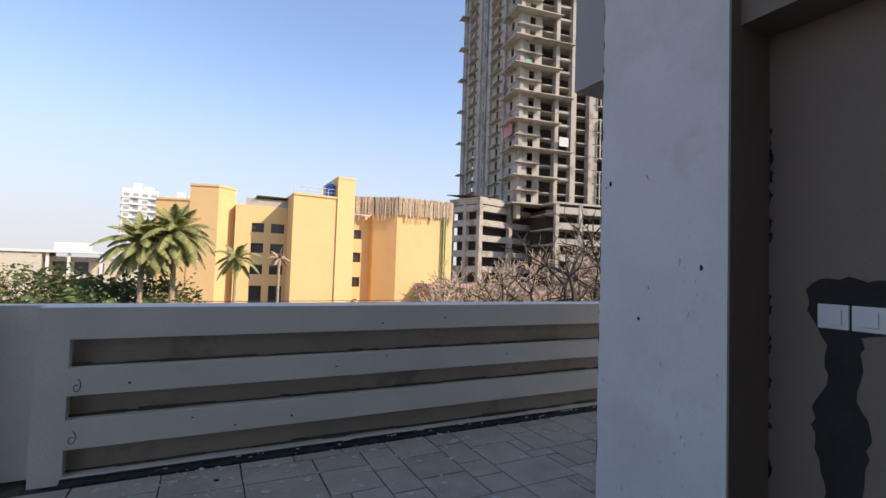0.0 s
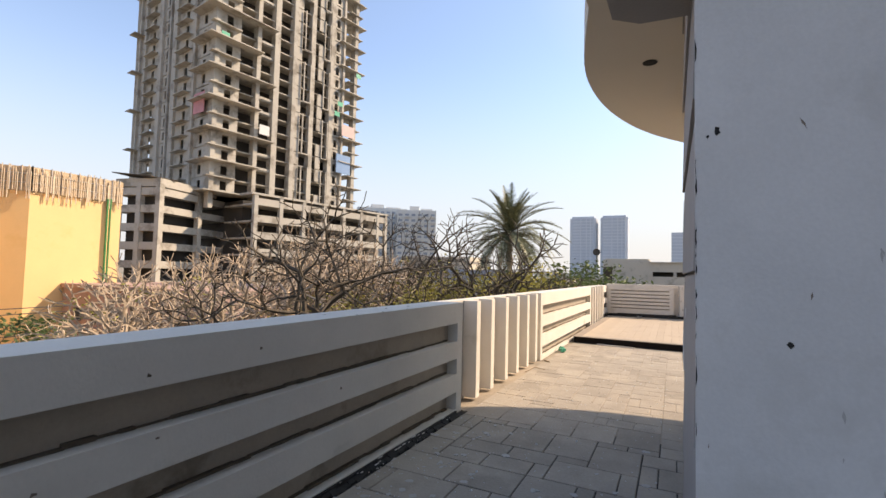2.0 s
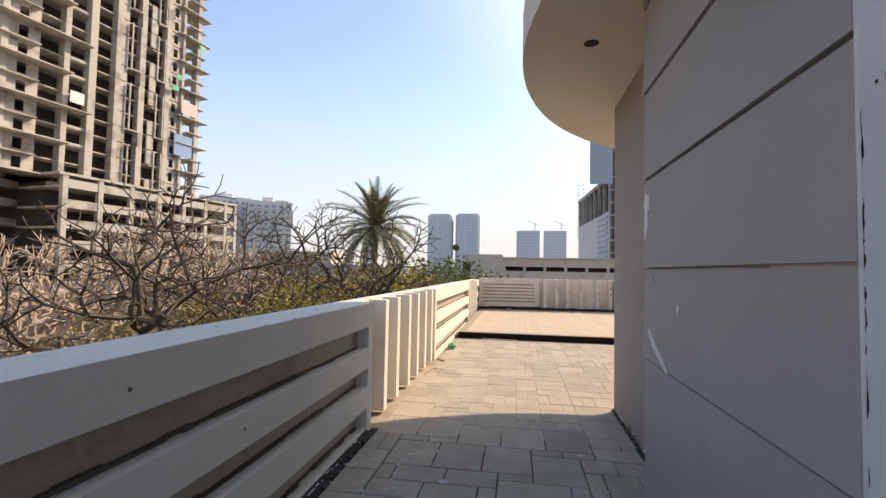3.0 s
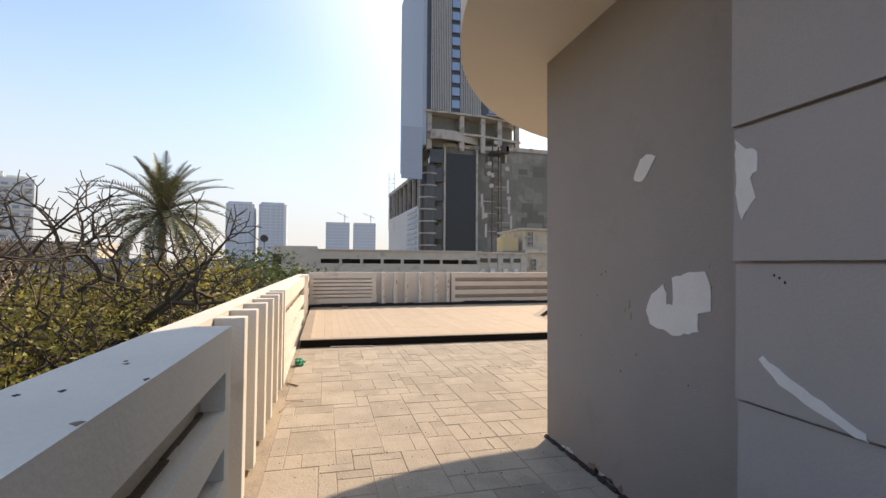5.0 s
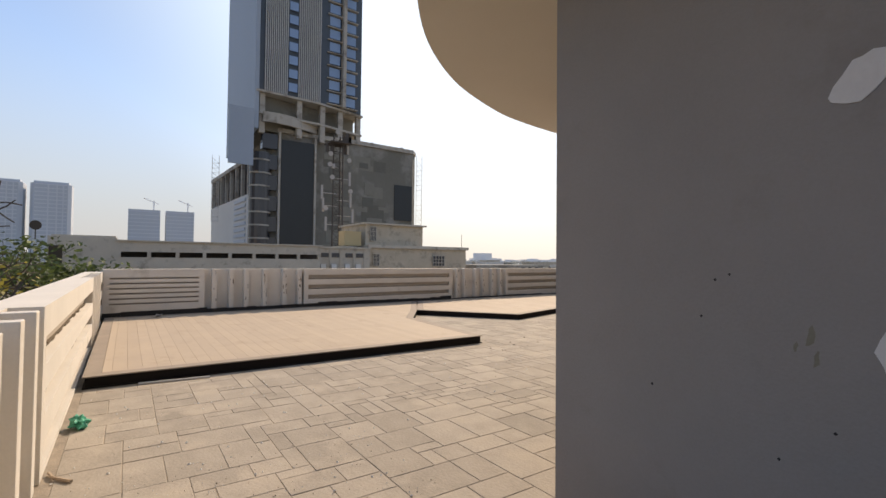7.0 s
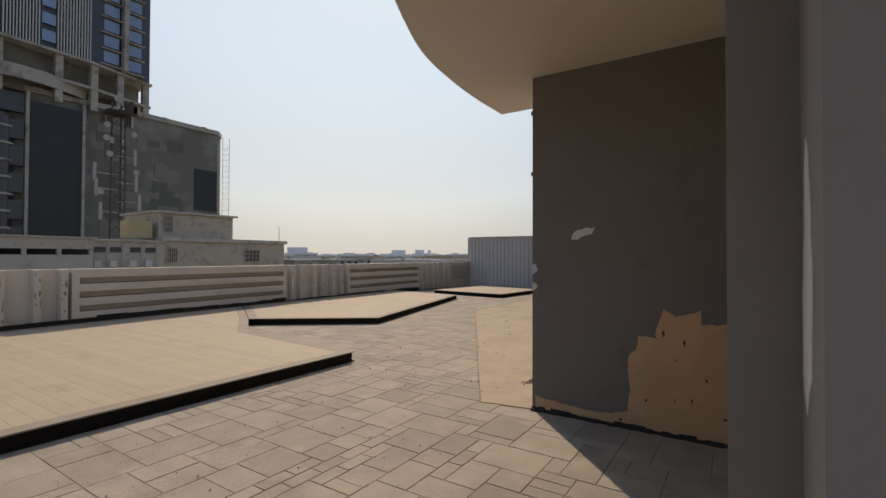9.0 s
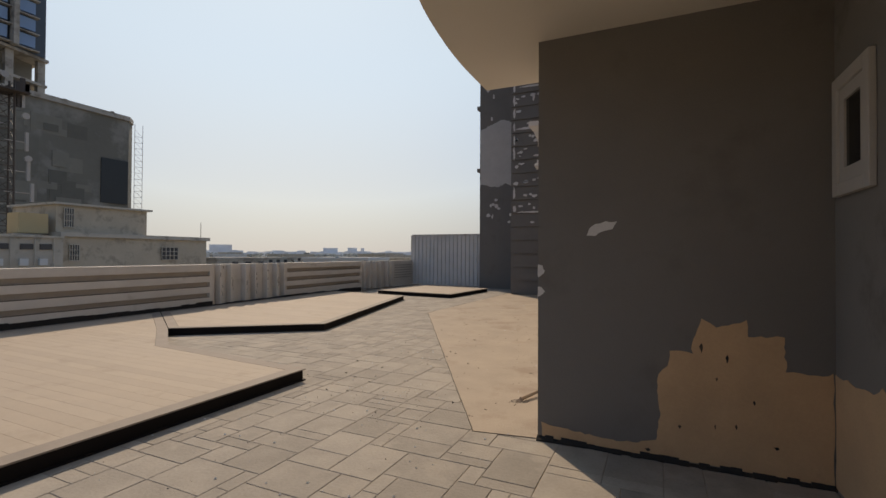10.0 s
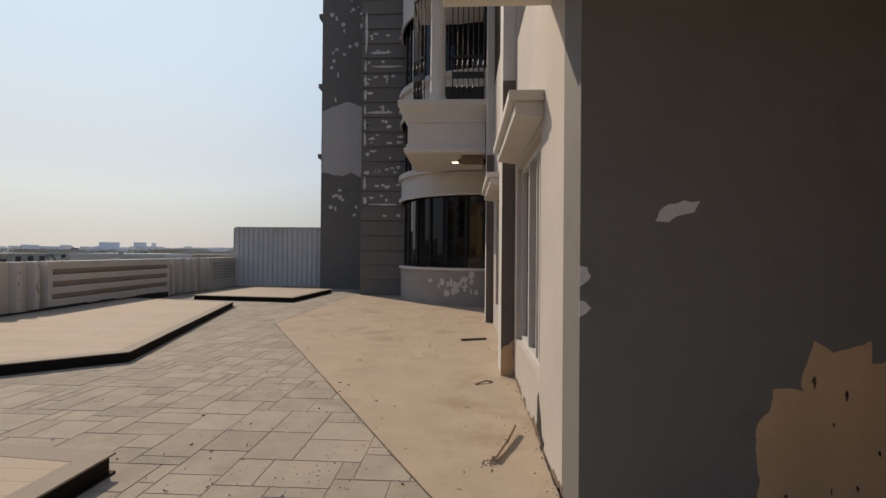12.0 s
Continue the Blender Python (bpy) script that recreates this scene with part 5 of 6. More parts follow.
def recessed_wall(name, parent, mat, x0, x1, y0, y1, z0, z1, cols, rows, deep=.35):
    """A wall facing -y with a grid of window openings and windows set back in them."""
    xs = sorted({x0, x1} | {x for c in cols for x in c})
    zs = sorted({z0, z1} | {z for c in rows for z in c})
    s = Shape().relief(xs, zs, lambda i, k: any(a <= xs[i] < b for a, b in cols) and any(a <= zs[k] < b for a, b in rows), y0, None, y1)
    s.obj(name, mat, parent)
    for a, b in cols:
        for c, d in rows:
            pane_window(parent, a, b, y0 + deep, c, d)
            # dark backing paints the room shade behind the window
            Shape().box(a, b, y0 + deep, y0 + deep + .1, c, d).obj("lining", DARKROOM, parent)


oc = thing("ochre_building", "ochre rendered office block with plain stair walls and recessed windows", "building")
for poly, z in (([(-5.6, 63.6), (-2.1, 62.3), (-2.1, 80), (-5.6, 84)], 8.4), ([(-2.1, 62.2), (.95, 61.2), (2.88, 63.0), (2.88, 80), (-2.1, 80)], 10.2), ([(8.9, 57.0), (14.2, 57.5), (14.2, 78), (8.9, 78)], 9.6), ([(14.2, 57.3), (16.6, 58.0), (16.6, 66), (14.2, 66)], 12.2),
                ([(22.6, 68.6), (25.6, 66.2), (35.2, 66.3), (37, 80), (22.6, 80)], 9.0)):
    Shape().prism(poly, GZ, z).obj("wall", YELLOW, oc)
    c = [sum(p[0] for p in poly) / len(poly), sum(p[1] for p in poly) / len(poly)]
    Shape().prism([(c[0] + (x - c[0]) * 1.012, c[1] + (y - c[1]) * 1.012) for x, y in poly], z, z + .25).obj("coping", YELLOW, oc)
rows = ((-6.3, -4.6), (-3.6, -1.5), (-.1, 1.1), (2.55, 3.75), (5.1, 6.25))
recessed_wall("wall", oc, YELLOW, 2.88, 8.9, 61.5, 63, GZ, 8.4, ((4.75, 6.2), (7.0, 8.6)), rows)
Shape().box(2.88, 8.9, 63.01, 78, GZ, 8.4).obj("wall", YELLOW, oc)
Shape().box(4.0, 8.9, 61.6, 61.8, 8.41, 9.3).obj("screen", CONCRETE, oc)
Shape().box(5.2, 8.9, 61.2, 66, 9.5, 9.65).obj("roof_sheet", DARKBARK, oc)
recessed_wall("wall", oc, YELLOW, 16.6, 22.6, 70, 71.5, GZ, 9.2, ((19.6, 21.2),), ((-7.6, -5.2), (-1.9, -.4), (1.9, 3.4), (5.5, 6.9)))
Shape().box(16.6, 22.6, 71.51, 80, GZ, 9.2).obj("wall", YELLOW, oc)
scr = [(18.2, 69.8), (22.6, 68.4), (25.6, 66.0), (35.2, 66.1)]
for (ax, ay), (bx, by) in zip(scr, scr[1:]):
    n = int(math.hypot(bx - ax, by - ay) / .45)
    for i in range(n + 1):
        x, y = ax + (bx - ax) * i / n, ay + (by - ay) * i / n
        Shape().box(x - .05, x + .05, y - .12, y - .02, 9.3, 12.1).obj("batten", CREAM, oc) if i % 2 == 0 else None
    Shape().add([(ax, ay, 9.25), (bx, by, 9.25), (bx, by, 12), (ax, ay, 12), (ax, ay + .1, 9.25), (bx, by + .1, 9.25), (bx, by + .1, 12), (ax, ay + .1, 12)],
                [(0, 1, 2, 3), (7, 6, 5, 4), (3, 2, 6, 7), (0, 3, 7, 4), (1, 5, 6, 2)]).obj("reed_screen", REED, oc)
    for z in (10.2, 11.2):
        Shape().tube((ax, ay - .1, z), (bx, by - .1, z), .05, n=4).obj("rail", CREAM, oc)
rrng = random.Random(61)
for (ax, ay), (bx, by) in zip(scr, scr[1:]):
    reeds = Shape()
    for i in range(int(math.hypot(bx - ax, by - ay) / .16)):
        k_ = rrng.random()
        x, y, z0 = ax + (bx - ax) * k_, ay + (by - ay) * k_, 9.3 - rrng.choice((0, 0, 0, .5, .9))
        reeds.box(x - .035, x + .035, y - .20, y - .13, z0, rrng.uniform(11.2, 12.25))
    tagged(reeds.obj("reed_strip", REEDPALE, oc), "pale split reeds hanging on the screen", kind="stuff")
for k, dx in enumerate((0, .35)):
    s = Shape().tube((33.4 + dx, 65.95, GZ), (33.4 + dx, 65.95, 9.6), .12, n=8)
    s.obj("drainpipe", GREENPAINT, oc, "green painted drainpipe")
s = Shape()
for x in spread(9.0, 13.0, 6):
    s.tube((x, 57.3, 9.85), (x, 57.3, 10.7), .03, n=4)
for z in (10.25, 10.7):
    s.tube((9.0, 57.3, z), (13.9, 57.3, z), .03, n=4)
s.obj("roof_rail", FARWHITE, oc)
tank = thing("water_tank", "blue plastic water tank on the ochre roof", "water tank", (13.6, 59.0, 9.85))
Shape().revolve([(.55, 0), (.6, .1), (.6, .6), (.56, .65), (.6, .7), (.6, 1.5), (.4, 1.8), (.2, 1.9)], n=14).obj("tank", BLUE, tank)
wires = []
for k, z in enumerate((-3.4, -2.6, -1.9, -1.5)):
    w = thing("power_cable", "thin grey overhead cable", "cable", group="overhead cables")
    s = Shape()
    pts = [(x, 42 + .05 * x, z - .4 * math.sin(math.pi * (x + 30) / 75)) for x in spread(-30, 45, 14)]
    for p, q in zip(pts, pts[1:]):
        s.tube(p, q, .035, n=3)
    s.obj("wire", MAST, w)

# the unfinished concrete tower
tw = thing("concrete_tower", "unfinished raw concrete high-rise with projecting slabs and open dark bays", "tower", (58, 80.8, 0), -8.9)
FL, Z0, NF = 3.0, 15.5, 24
ZT = Z0 + FL * NF
W_, D_ = 37.0, 33.5
# inset core; its dark colour replaces the shade inside the bays
Shape().box(3.2, W_ - 3.2, 3.2, D_ - 3.2, Z0, ZT).obj("core", SHADECONC, tw, "inset core coloured dark for the unlit interior")
rng = random.Random(21)
for i in range(NF + 1):
    z = Z0 + i * FL
    Shape().box(0.3, W_ - .3, 0.3, D_ - .3, z, z + .22).obj("slab", CONCRETE, tw)
    if i % 2 == 0:
        Shape().box(-1.9, 9.4 if i % 4 else 12.6, -2.1, .29, z, z + .2).obj("balcony_slab", CONCRETE, tw)
        Shape().box(-1.9, .29, .3, 5.8, z, z + .2).obj("balcony_slab", CONCRETE, tw)
        Shape().box(W_ - 6.0, W_ + 1.9, -1.2, 4.0, z + .23, z + .4).obj("balcony_slab", CONCRETE, tw)
    else:
        Shape().box(-.9, 5.0, -1.0, .29, z, z + .18).obj("balcony_slab", CONCRETE, tw)
        Shape().box(W_ - 3.0, W_ + 1.2, -.6, 3.0, z + .23, z + .4).obj("balcony_slab", CONCRETE, tw)
    Shape().box(-1.2, .29, 9, 14, z, z + .18).obj("balcony_slab", CONCRETE, tw)
    Shape().box(-1.2, .29, 24, 29, z, z + .18).obj("balcony_slab", CONCRETE, tw)
    if i % 3 == 1:
        Shape().box(-2.2, .29, D_ - 2, D_ + .8, z, z + .18).obj("balcony_slab", CONCRETE, tw)
for u0, u1 in ((0, .9), (8.8, 9.7), (12.9, 14.2), (17.6, 18.6), (22.6, 23.6), (28.2, 29.3), (32.2, 32.8), (W_ - 1, W_)):
    Shape().box(u0, u1, -.35, 1.2, Z0 - 3, ZT + 1).obj("column", CONCRETE, tw)
for v0, v1 in ((6.6, 7.4), (14.6, 16.4), (17.6, 18.2), (21.4, 23.0), (29.6, 30.4), (D_ - .8, D_)):
    Shape().box(-.45, 1.0, v0, v1, Z0 - 3, ZT + 1).obj("column", CONCRETE, tw)
for i in range(NF):
    z = Z0 + i * FL + .22
    h = FL - .22
    # wall panels around window openings on the corner, and infill in some bays
    for a, b, win in ((.9, 5.4, (2.4, 3.7)), (18.6, 20.2, None), (29.3, 32.2, (30.2, 31.2))):
        if win:
            Shape().relief([a, win[0], win[1], b], [z, z + .5, z + 2.3, z + h], lambda i, k: i == 1 and k == 1, .1, None, .3).obj("wall_panel", CONCRETE, tw)
        else:
            Shape().box(a, b, .1, .3, z, z + h).obj("wall_panel", CONCRETE, tw)
    if i % 4 != 1:
        Shape().box(9.7, 12.9, .05, .2, z, z + .5).obj("wall_panel", CONCRETE, tw)
        Shape().box(24.6, 26.0, -.3, 0, z, z + h).obj("wall_panel", CONCRETE, tw)
    if i % 4 != 3:
        for a in (20.4, 22.2, 26.0, 27.6):
            Shape().box(a, a + .25, -.6, -.35, z - .2, z + h).obj("frame_rib", CONCRETE, tw)
        if i % 4 == 0:
            Shape().box(20.4, 22.45, -.6, -.34, z - .45, z - .201).obj("frame_rib", CONCRETE, tw)
            Shape().box(26.0, 27.85, -.6, -.34, z - .45, z - .201).obj("frame_rib", CONCRETE, tw)
    for a, b, win in ((1.2, 6.6, (3.2, 4.4)), (7.4, 14.6, (10.6, 11.8)), (18.2, 21.4, (19.2, 20.2)), (23.0, 29.6, (26.0, 27.2)), (30.4, D_ - .8, None)):
        if win:
            Shape().relief([a, win[0], win[1], b], [z, z + .5, z + 2.3, z + h], lambda i, k: i == 1 and k == 1, .1, None, .3, along_y=True).obj("wall_panel", CONCRETE, tw)
        else:
            Shape().box(.1, .3, a, b, z, z + h).obj("wall_panel", CONCRETE, tw)
box("site_banner", PINK, (-.75, -.6, 1.5, 5.5, 31.0, 35.0), tw, "faded pink banner hung on the facade")
box("site_banner", FARWHITE, (9.5, 11.8, -1.2, -1.1, 28.9, 30.9), tw, "blank white board hung on the facade")
box("site_banner", PALEPINK, (31.5, 35.6, -1.4, -1.3, 34.2, 37.0), tw, "pale banner hung on the facade")
Shape().box(30.5, 35, -.9, -.7, 25.0, 29.6).obj("glazed_sample", WINBLUE, tw, "bluish glazed sample bay")
for u, v, z in ((.5, -1.6, 45.5), (29.0, -1.4, 38.5), (30.0, -1.3, 41.2), (35.5, -1.6, 50.0)):
    box("safety_net", GREEN, (u, u + 1.6, v, v + .1, z, z + 1.1), tw, "small green safety net")
s = Shape()
for u in (-.9, -.3):
    s.tube((-.5, D_ + 1.0 + u, Z0 - 5), (-.5, D_ + 1.0 + u, ZT), .12, n=4)
for z in range(12, int(ZT), 2):
    s.tube((-.5, D_ + .1, z), (-.5, D_ + .7, z + 1), .06, n=3)
s.obj("hoist_mast", CONCRETE, tw)

# its parking podium with open levels
pd = thing("parking_podium", "raw concrete parking levels with open dark decks under the tower", "building", (62, 72.3, 0), -8.9)
# dark-coloured core gives the open parking decks their inner shade
Shape().box(1, 40, 6, 30, GZ, 14.6).obj("core", SHADECONC, pd)
for z in (-9.3, -6.0, -2.8, .4, 3.6, 6.8, 10.0, 13.2):
    h = 1.35 if z > -5 else .5
    Shape().box(-.5, 36.3, 0, 10, z, z + .3).obj("deck_slab", CONCRETE, pd)
    Shape().box(0, 36, -.1, .15, z, z + h).obj("deck_wall", CONCRETE, pd)
Shape().box(-1, 36.6, -.3, 4, 15.1, 15.5).obj("deck_slab", CONCRETE, pd)
for u in (0, 5.5, 11, 16.5, 22, 27.5, 33, 36):
    Shape().box(u - .4, u + .4, -.2, .6, GZ, 15.3).obj("column", CONCRETE, pd)
pe = thing("parking_ramp_block", "raw concrete ramp block with stacked open levels", "building", (48.9, 80.5, 0), 15)
# interior shade of the ramp levels, painted as a dark core
Shape().box(1.5, 11, 2.0, 8, GZ, 14).obj("core", SHADECONC, pe)
for z in (-9.3, -5.9, -2.6, .8, 4.0, 7.2, 10.4, 13.4):
    Shape().box(0, 24, 0, 9, z, z + .3).obj("deck_slab", CONCRETE, pe)
    Shape().box(.6, 24.0, -.15, .1, z, z + 1.25).obj("deck_wall", CONCRETE, pe)
    Shape().box(-.15, .1, .6, 9, z, z + 1.3).obj("deck_wall", CONCRETE, pe)
for u, v in ((-.3, -.3), (9.0, -.3), (-.3, 3.6), (-.3, 8.2)):
    Shape().box(u, u + 1.0, v, v + .9, GZ, 15.2).obj("column", CONCRETE, pe)
Shape().box(-.1, 14, -.1, 9, 14.9, 16.3).obj("wall", CONCRETE, pe)
Shape().add([(-1.0, 1.0, 16.35), (3.2, -.6, 16.35), (3.2, 9, 17.2), (-1.0, 9, 17.2), (-1.0, 1.0, 16.5), (3.2, -.6, 16.5), (3.2, 9, 17.35), (-1.0, 9, 17.35)], [(0, 3, 2, 1), (4, 5, 6, 7), (0, 1, 5, 4), (1, 2, 6, 5), (2, 3, 7, 6), (3, 0, 4, 7)]).obj("roof_sheet", DARKBARK, pe)


def flats(label, at, turn, w, d, z0, z1, mat, floor=3.1, bay=3.2, win=WINDARK, balcony=True):
    """A plain block of flats: a body with storeys, window bands and balconies on two faces."""
    t = thing("apartment_building", label, "building", at, turn)
    Shape().box(0, w, 0, d, z0, z1).obj("wall", mat, t)
    s, q = Shape(), Shape()
    z = z0 + 1
    while z < z1 - 2:
        n = int(w / bay)
        for i in range(n):
            a = (i + .2) * w / n
            s.box(a, a + w / n * .6, -.06, -.01, z + .8, z + 2.1)
            if balcony and i % 2:
                q.box(a - .3, a + w / n * .6 + .3, -1.2, -.011, z - .1, z + .05).box(a - .3, a + w / n * .6 + .3, -1.2, -1.1, z + .06, z + .85)
        n = int(d / bay)
        for i in range(n):
            a = (i + .2) * d / n
            s.box(-.06, -.01, a, a + d / n * .6, z + .8, z + 2.1)
        q.box(-.25, w + .25, -.35, -.011, z - .1, z + .12).box(-.35, -.011, -.25, d, z - .1, z + .12) if balcony else None
        z += floor
    s.obj("glazing", win, t, kind="stuff")
    if balcony:
        q.box(w * .3, w * .55, d * .3, d * .6, z1, z1 + 3.2).box(w * .6, w * .9, d * .3, d * .7, z1, z1 + 1.8)
        tagged(q.obj("balcony_slab", mat, t), "projecting balcony slabs and roof rooms", kind="stuff")
    return t


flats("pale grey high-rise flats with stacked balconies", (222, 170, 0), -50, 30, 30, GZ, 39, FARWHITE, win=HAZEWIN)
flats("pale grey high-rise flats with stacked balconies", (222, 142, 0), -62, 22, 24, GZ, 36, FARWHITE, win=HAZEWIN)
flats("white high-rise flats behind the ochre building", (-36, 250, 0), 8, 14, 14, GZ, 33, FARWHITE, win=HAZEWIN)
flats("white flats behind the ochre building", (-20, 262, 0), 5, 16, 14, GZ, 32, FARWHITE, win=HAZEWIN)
vl = thing("modern_villa", "low cream villa with a flat-roofed portico and white roof room", "house", (-37.5, 118, 0), 4)
Shape().box(0, 8.0, 0, 14, GZ, 2.0).obj("wall", HOUSE, vl)
Shape().box(8.01, 18, 3.5, 14, GZ, 1.2).obj("wall", HOUSE2, vl, "shaded wall at the back of the portico")
Shape().box(-.2, 18.6, -.4, 14, 2.001, 2.5).obj("roof", FARWHITE, vl)
Shape().box(9.5, 15, 2, 9, 2.501, 4.2).obj("roof_room", FARWHITE, vl, "white roof room")
for u in (8.6, 12.0, 17.4):
    Shape().box(u, u + .5, .2, .7, GZ, 2.0).obj("column", FARWHITE, vl)
Shape().box(8.01, 17.9, 1.0, 3.4, -3.2, -2.9).obj("terrace_slab", FARWHITE, vl)
for u, z in ((9.2, -2.4), (12.8, -2.4), (9.2, -6.5), (12.8, -6.5)):
    Shape().box(u, u + 2.4, 3.4, 3.49, z, z + 2.6).obj("window", WINDARK, vl)
Shape().box(18.01, 26, 2, 14, GZ, .4).obj("side_wing", HOUSE, vl)

for k, (y0, y1, z) in enumerate(((73.9, 100.7, 63.5), (43.0, 69.6, 63.8))):
    t = thing("glass_tower", "hazy blue-grey residential tower far off", "tower")
    n = 12
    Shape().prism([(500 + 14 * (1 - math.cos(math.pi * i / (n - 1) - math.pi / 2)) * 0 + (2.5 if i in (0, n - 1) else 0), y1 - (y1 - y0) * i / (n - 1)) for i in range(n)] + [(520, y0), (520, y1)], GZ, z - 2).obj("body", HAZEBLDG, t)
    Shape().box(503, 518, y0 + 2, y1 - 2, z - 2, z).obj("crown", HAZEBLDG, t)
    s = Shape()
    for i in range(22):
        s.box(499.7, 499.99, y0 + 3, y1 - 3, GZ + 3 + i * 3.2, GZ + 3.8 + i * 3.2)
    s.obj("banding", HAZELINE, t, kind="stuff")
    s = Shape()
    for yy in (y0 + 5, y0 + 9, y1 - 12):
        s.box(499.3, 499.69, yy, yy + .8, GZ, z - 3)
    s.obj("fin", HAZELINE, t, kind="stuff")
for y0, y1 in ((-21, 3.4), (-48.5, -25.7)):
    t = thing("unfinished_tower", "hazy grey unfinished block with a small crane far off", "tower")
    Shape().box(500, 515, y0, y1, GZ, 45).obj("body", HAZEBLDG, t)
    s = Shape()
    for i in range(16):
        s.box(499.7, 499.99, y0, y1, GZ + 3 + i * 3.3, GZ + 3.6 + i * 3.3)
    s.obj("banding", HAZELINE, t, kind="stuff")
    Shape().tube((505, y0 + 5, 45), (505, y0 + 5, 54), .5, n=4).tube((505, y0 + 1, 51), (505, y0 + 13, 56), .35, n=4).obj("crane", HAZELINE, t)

# glass tower on its concrete podium
gt = thing("glass_high_rise", "high-rise with slatted glass facade on an open unfinished storey", "tower")
Shape().prism([(112, -20.2), (150, -20.9), (150, -46), (120, -47), (115.5, -46.2), (113, -34.4)], 39.4, 86).obj("body", GLASSBODY, gt)
Shape().prism([(111.9, -20.1), (111.9, -19.2), (150, -19.7), (150, -20.8)], 30.6, 86.2).obj("plain_facade", BLUEGREY, gt, "plain blue-grey side facade")
s = Shape()
for y in spread(-21.3, -26.2, 12) + spread(-29.0, -34.2, 12):
    x = 112 + (113 - 112) * (-21 - y) / 13.4
    s.box(x - .55, x - .02, y - .07, y + .07, 39.4, 86)
s.obj("slats", FARWHITE, gt, "pale vertical metal slats", kind="stuff")
for i in range(14):
    z = 40.4 + i * 3.2
    Shape().box(112.0, 112.35, -28.6, -26.6, z, z + 2.0).obj("window", WINBLUE, gt)
    for y in (-38.0, -42.6):
        x = 113 + 2.5 * (-34.4 - y) / 11.8
        Shape().box(x - .25, x + .4, y - 1.5, y + 1.5, z, z + 2.2).obj("window", WINBLUE, gt)
        Shape().box(x - .8, x + .3, y - 2.0, y + 1.9, z - .7, z - .5).obj("slab", CONCRETE, gt)
Shape().box(112.3, 114, -40.8, -40.0, 39.4, 86).obj("column", CONCRETE, gt)
Shape().prism([(114, -21), (150, -21), (150, -46), (120, -46), (118, -40), (116, -30)], 31, 39.3).obj("core", DULLCONC, gt)
Shape().prism([(111.8, -19.5), (150, -20), (150, -47), (116, -47), (112.5, -34.4), (111.5, -20)], 38.9, 39.39).obj("slab", CONCRETE, gt)
Shape().prism([(112.4, -20), (150, -20.5), (150, -47), (116.5, -47), (113, -34.4), (112, -20)], 34.0, 34.5).obj("slab", CONCRETE, gt)
for x, y in ((112.6, -21), (112.9, -29.5), (113.4, -35.3), (114.8, -40.4), (116.4, -46)):
    Shape().box(x, x + 1.2, y - .6, y + .6, 30, 38.9).obj("column", CONCRETE, gt)
pod = thing("podium_building", "large raw concrete podium with rounded corner and dark glass bay", "building")
front = [(160, -24.5), (122, -23.8)] + [(119 + 4 * math.cos(radians(a)), -27 + 5 * math.sin(radians(a))) for a in (125, 145, 170, 200)] + [(115.8, -33), (114.8, -45), (115.4, -62), (118, -64.3), (150, -66), (170, -60)]
Shape().prism(front, GZ, 31.2).obj("wall", DULLCONC, pod)
Shape().prism([(x - .5, y) for x, y in front], 31.2, 32.2).obj("coping", CONCRETE, pod)
Shape().box(114.3, 116, -33.6, -25.8, GZ, 29.5).obj("dark_glazing", DARKPANEL, pod, "tall dark glazed bay")
# no opening is cut; a dark panel paints its inner shade
Shape().box(115.0, 118, -61.7, -56.2, 12.3, 22.0).obj("dark_glazing", DARKPANEL, pod, "dark panel painting an unlit opening high in the wall")
for z in spread(3, 27, 6):
    Shape().box(114.45, 116.5, -25.0, -21.6, z, z + 3.4).obj("dark_glazing", WINDARK, pod)
for y in (-25.4, -33.9):
    Shape().box(114.0, 115.8, y - .25, y + .25, GZ, 31.1).obj("column", CONCRETE, pod)
prng2 = random.Random(64)
for mat_, n_ in ((PATCHCONC, 34), (PATCHDARK, 24)):
    s = Shape()
    for k in range(n_):
        y0_, z0_, w_, h_ = prng2.uniform(-60, -36), prng2.uniform(2, 27), prng2.uniform(2.5, 6.5), prng2.choice((1.4, 2.8, 3.0))
        x0_ = 114.8 + (-45 - y0_) * .0353 if y0_ < -45 else 114.8 + (y0_ + 45) * .083
        x1_ = 114.8 + (-45 - y0_ + w_) * .0353 if y0_ - w_ < -45 else 114.8 + (y0_ - w_ + 45) * .083
        if y0_ - w_ < -56 and z0_ > 9:
            continue
        q_ = .03 + .004 * k + (.002 if mat_ is PATCHDARK else 0)
        s.prism([(x0_ - q_, y0_), (x0_ + .3, y0_), (x1_ + .3, y0_ - w_), (x1_ - q_, y0_ - w_)], z0_, min(z0_ + h_, 30.9))
    s.obj("repair_panel", mat_, pod, "rectangular patched areas of concrete", kind="stuff")
arc = [(111.6, -21.0), (111.3, -24.0), (111.9, -27.5), (113.4, -31.0), (115.2, -34.5)]
for (a, b), (c, d) in zip(arc, arc[1:]):
    Shape().prism([(a, b), (a + .5, b), (c + .5, d), (c, d)], 32.3, 34.6).obj("roof_parapet", CONCRETE, pod, "curved concrete roof parapet")
for k in range(4):
    y_ = prng2.uniform(-60, -36)
    Shape().box(115.2, 115.8, y_ - .3, y_ + .3, 32.21, 32.2 + prng2.uniform(.3, 1.0)).obj("roof_clutter", CONCRETE, pod)
Shape().prism([(111.2, -13.9), (111.5, -13.9), (111.5, -19.0), (111.2, -19.0)][::-1], 22.0, 34.6).obj("cladding_sheet", BLUEGREY, gt, "pale cladding sheet beside the open storey")
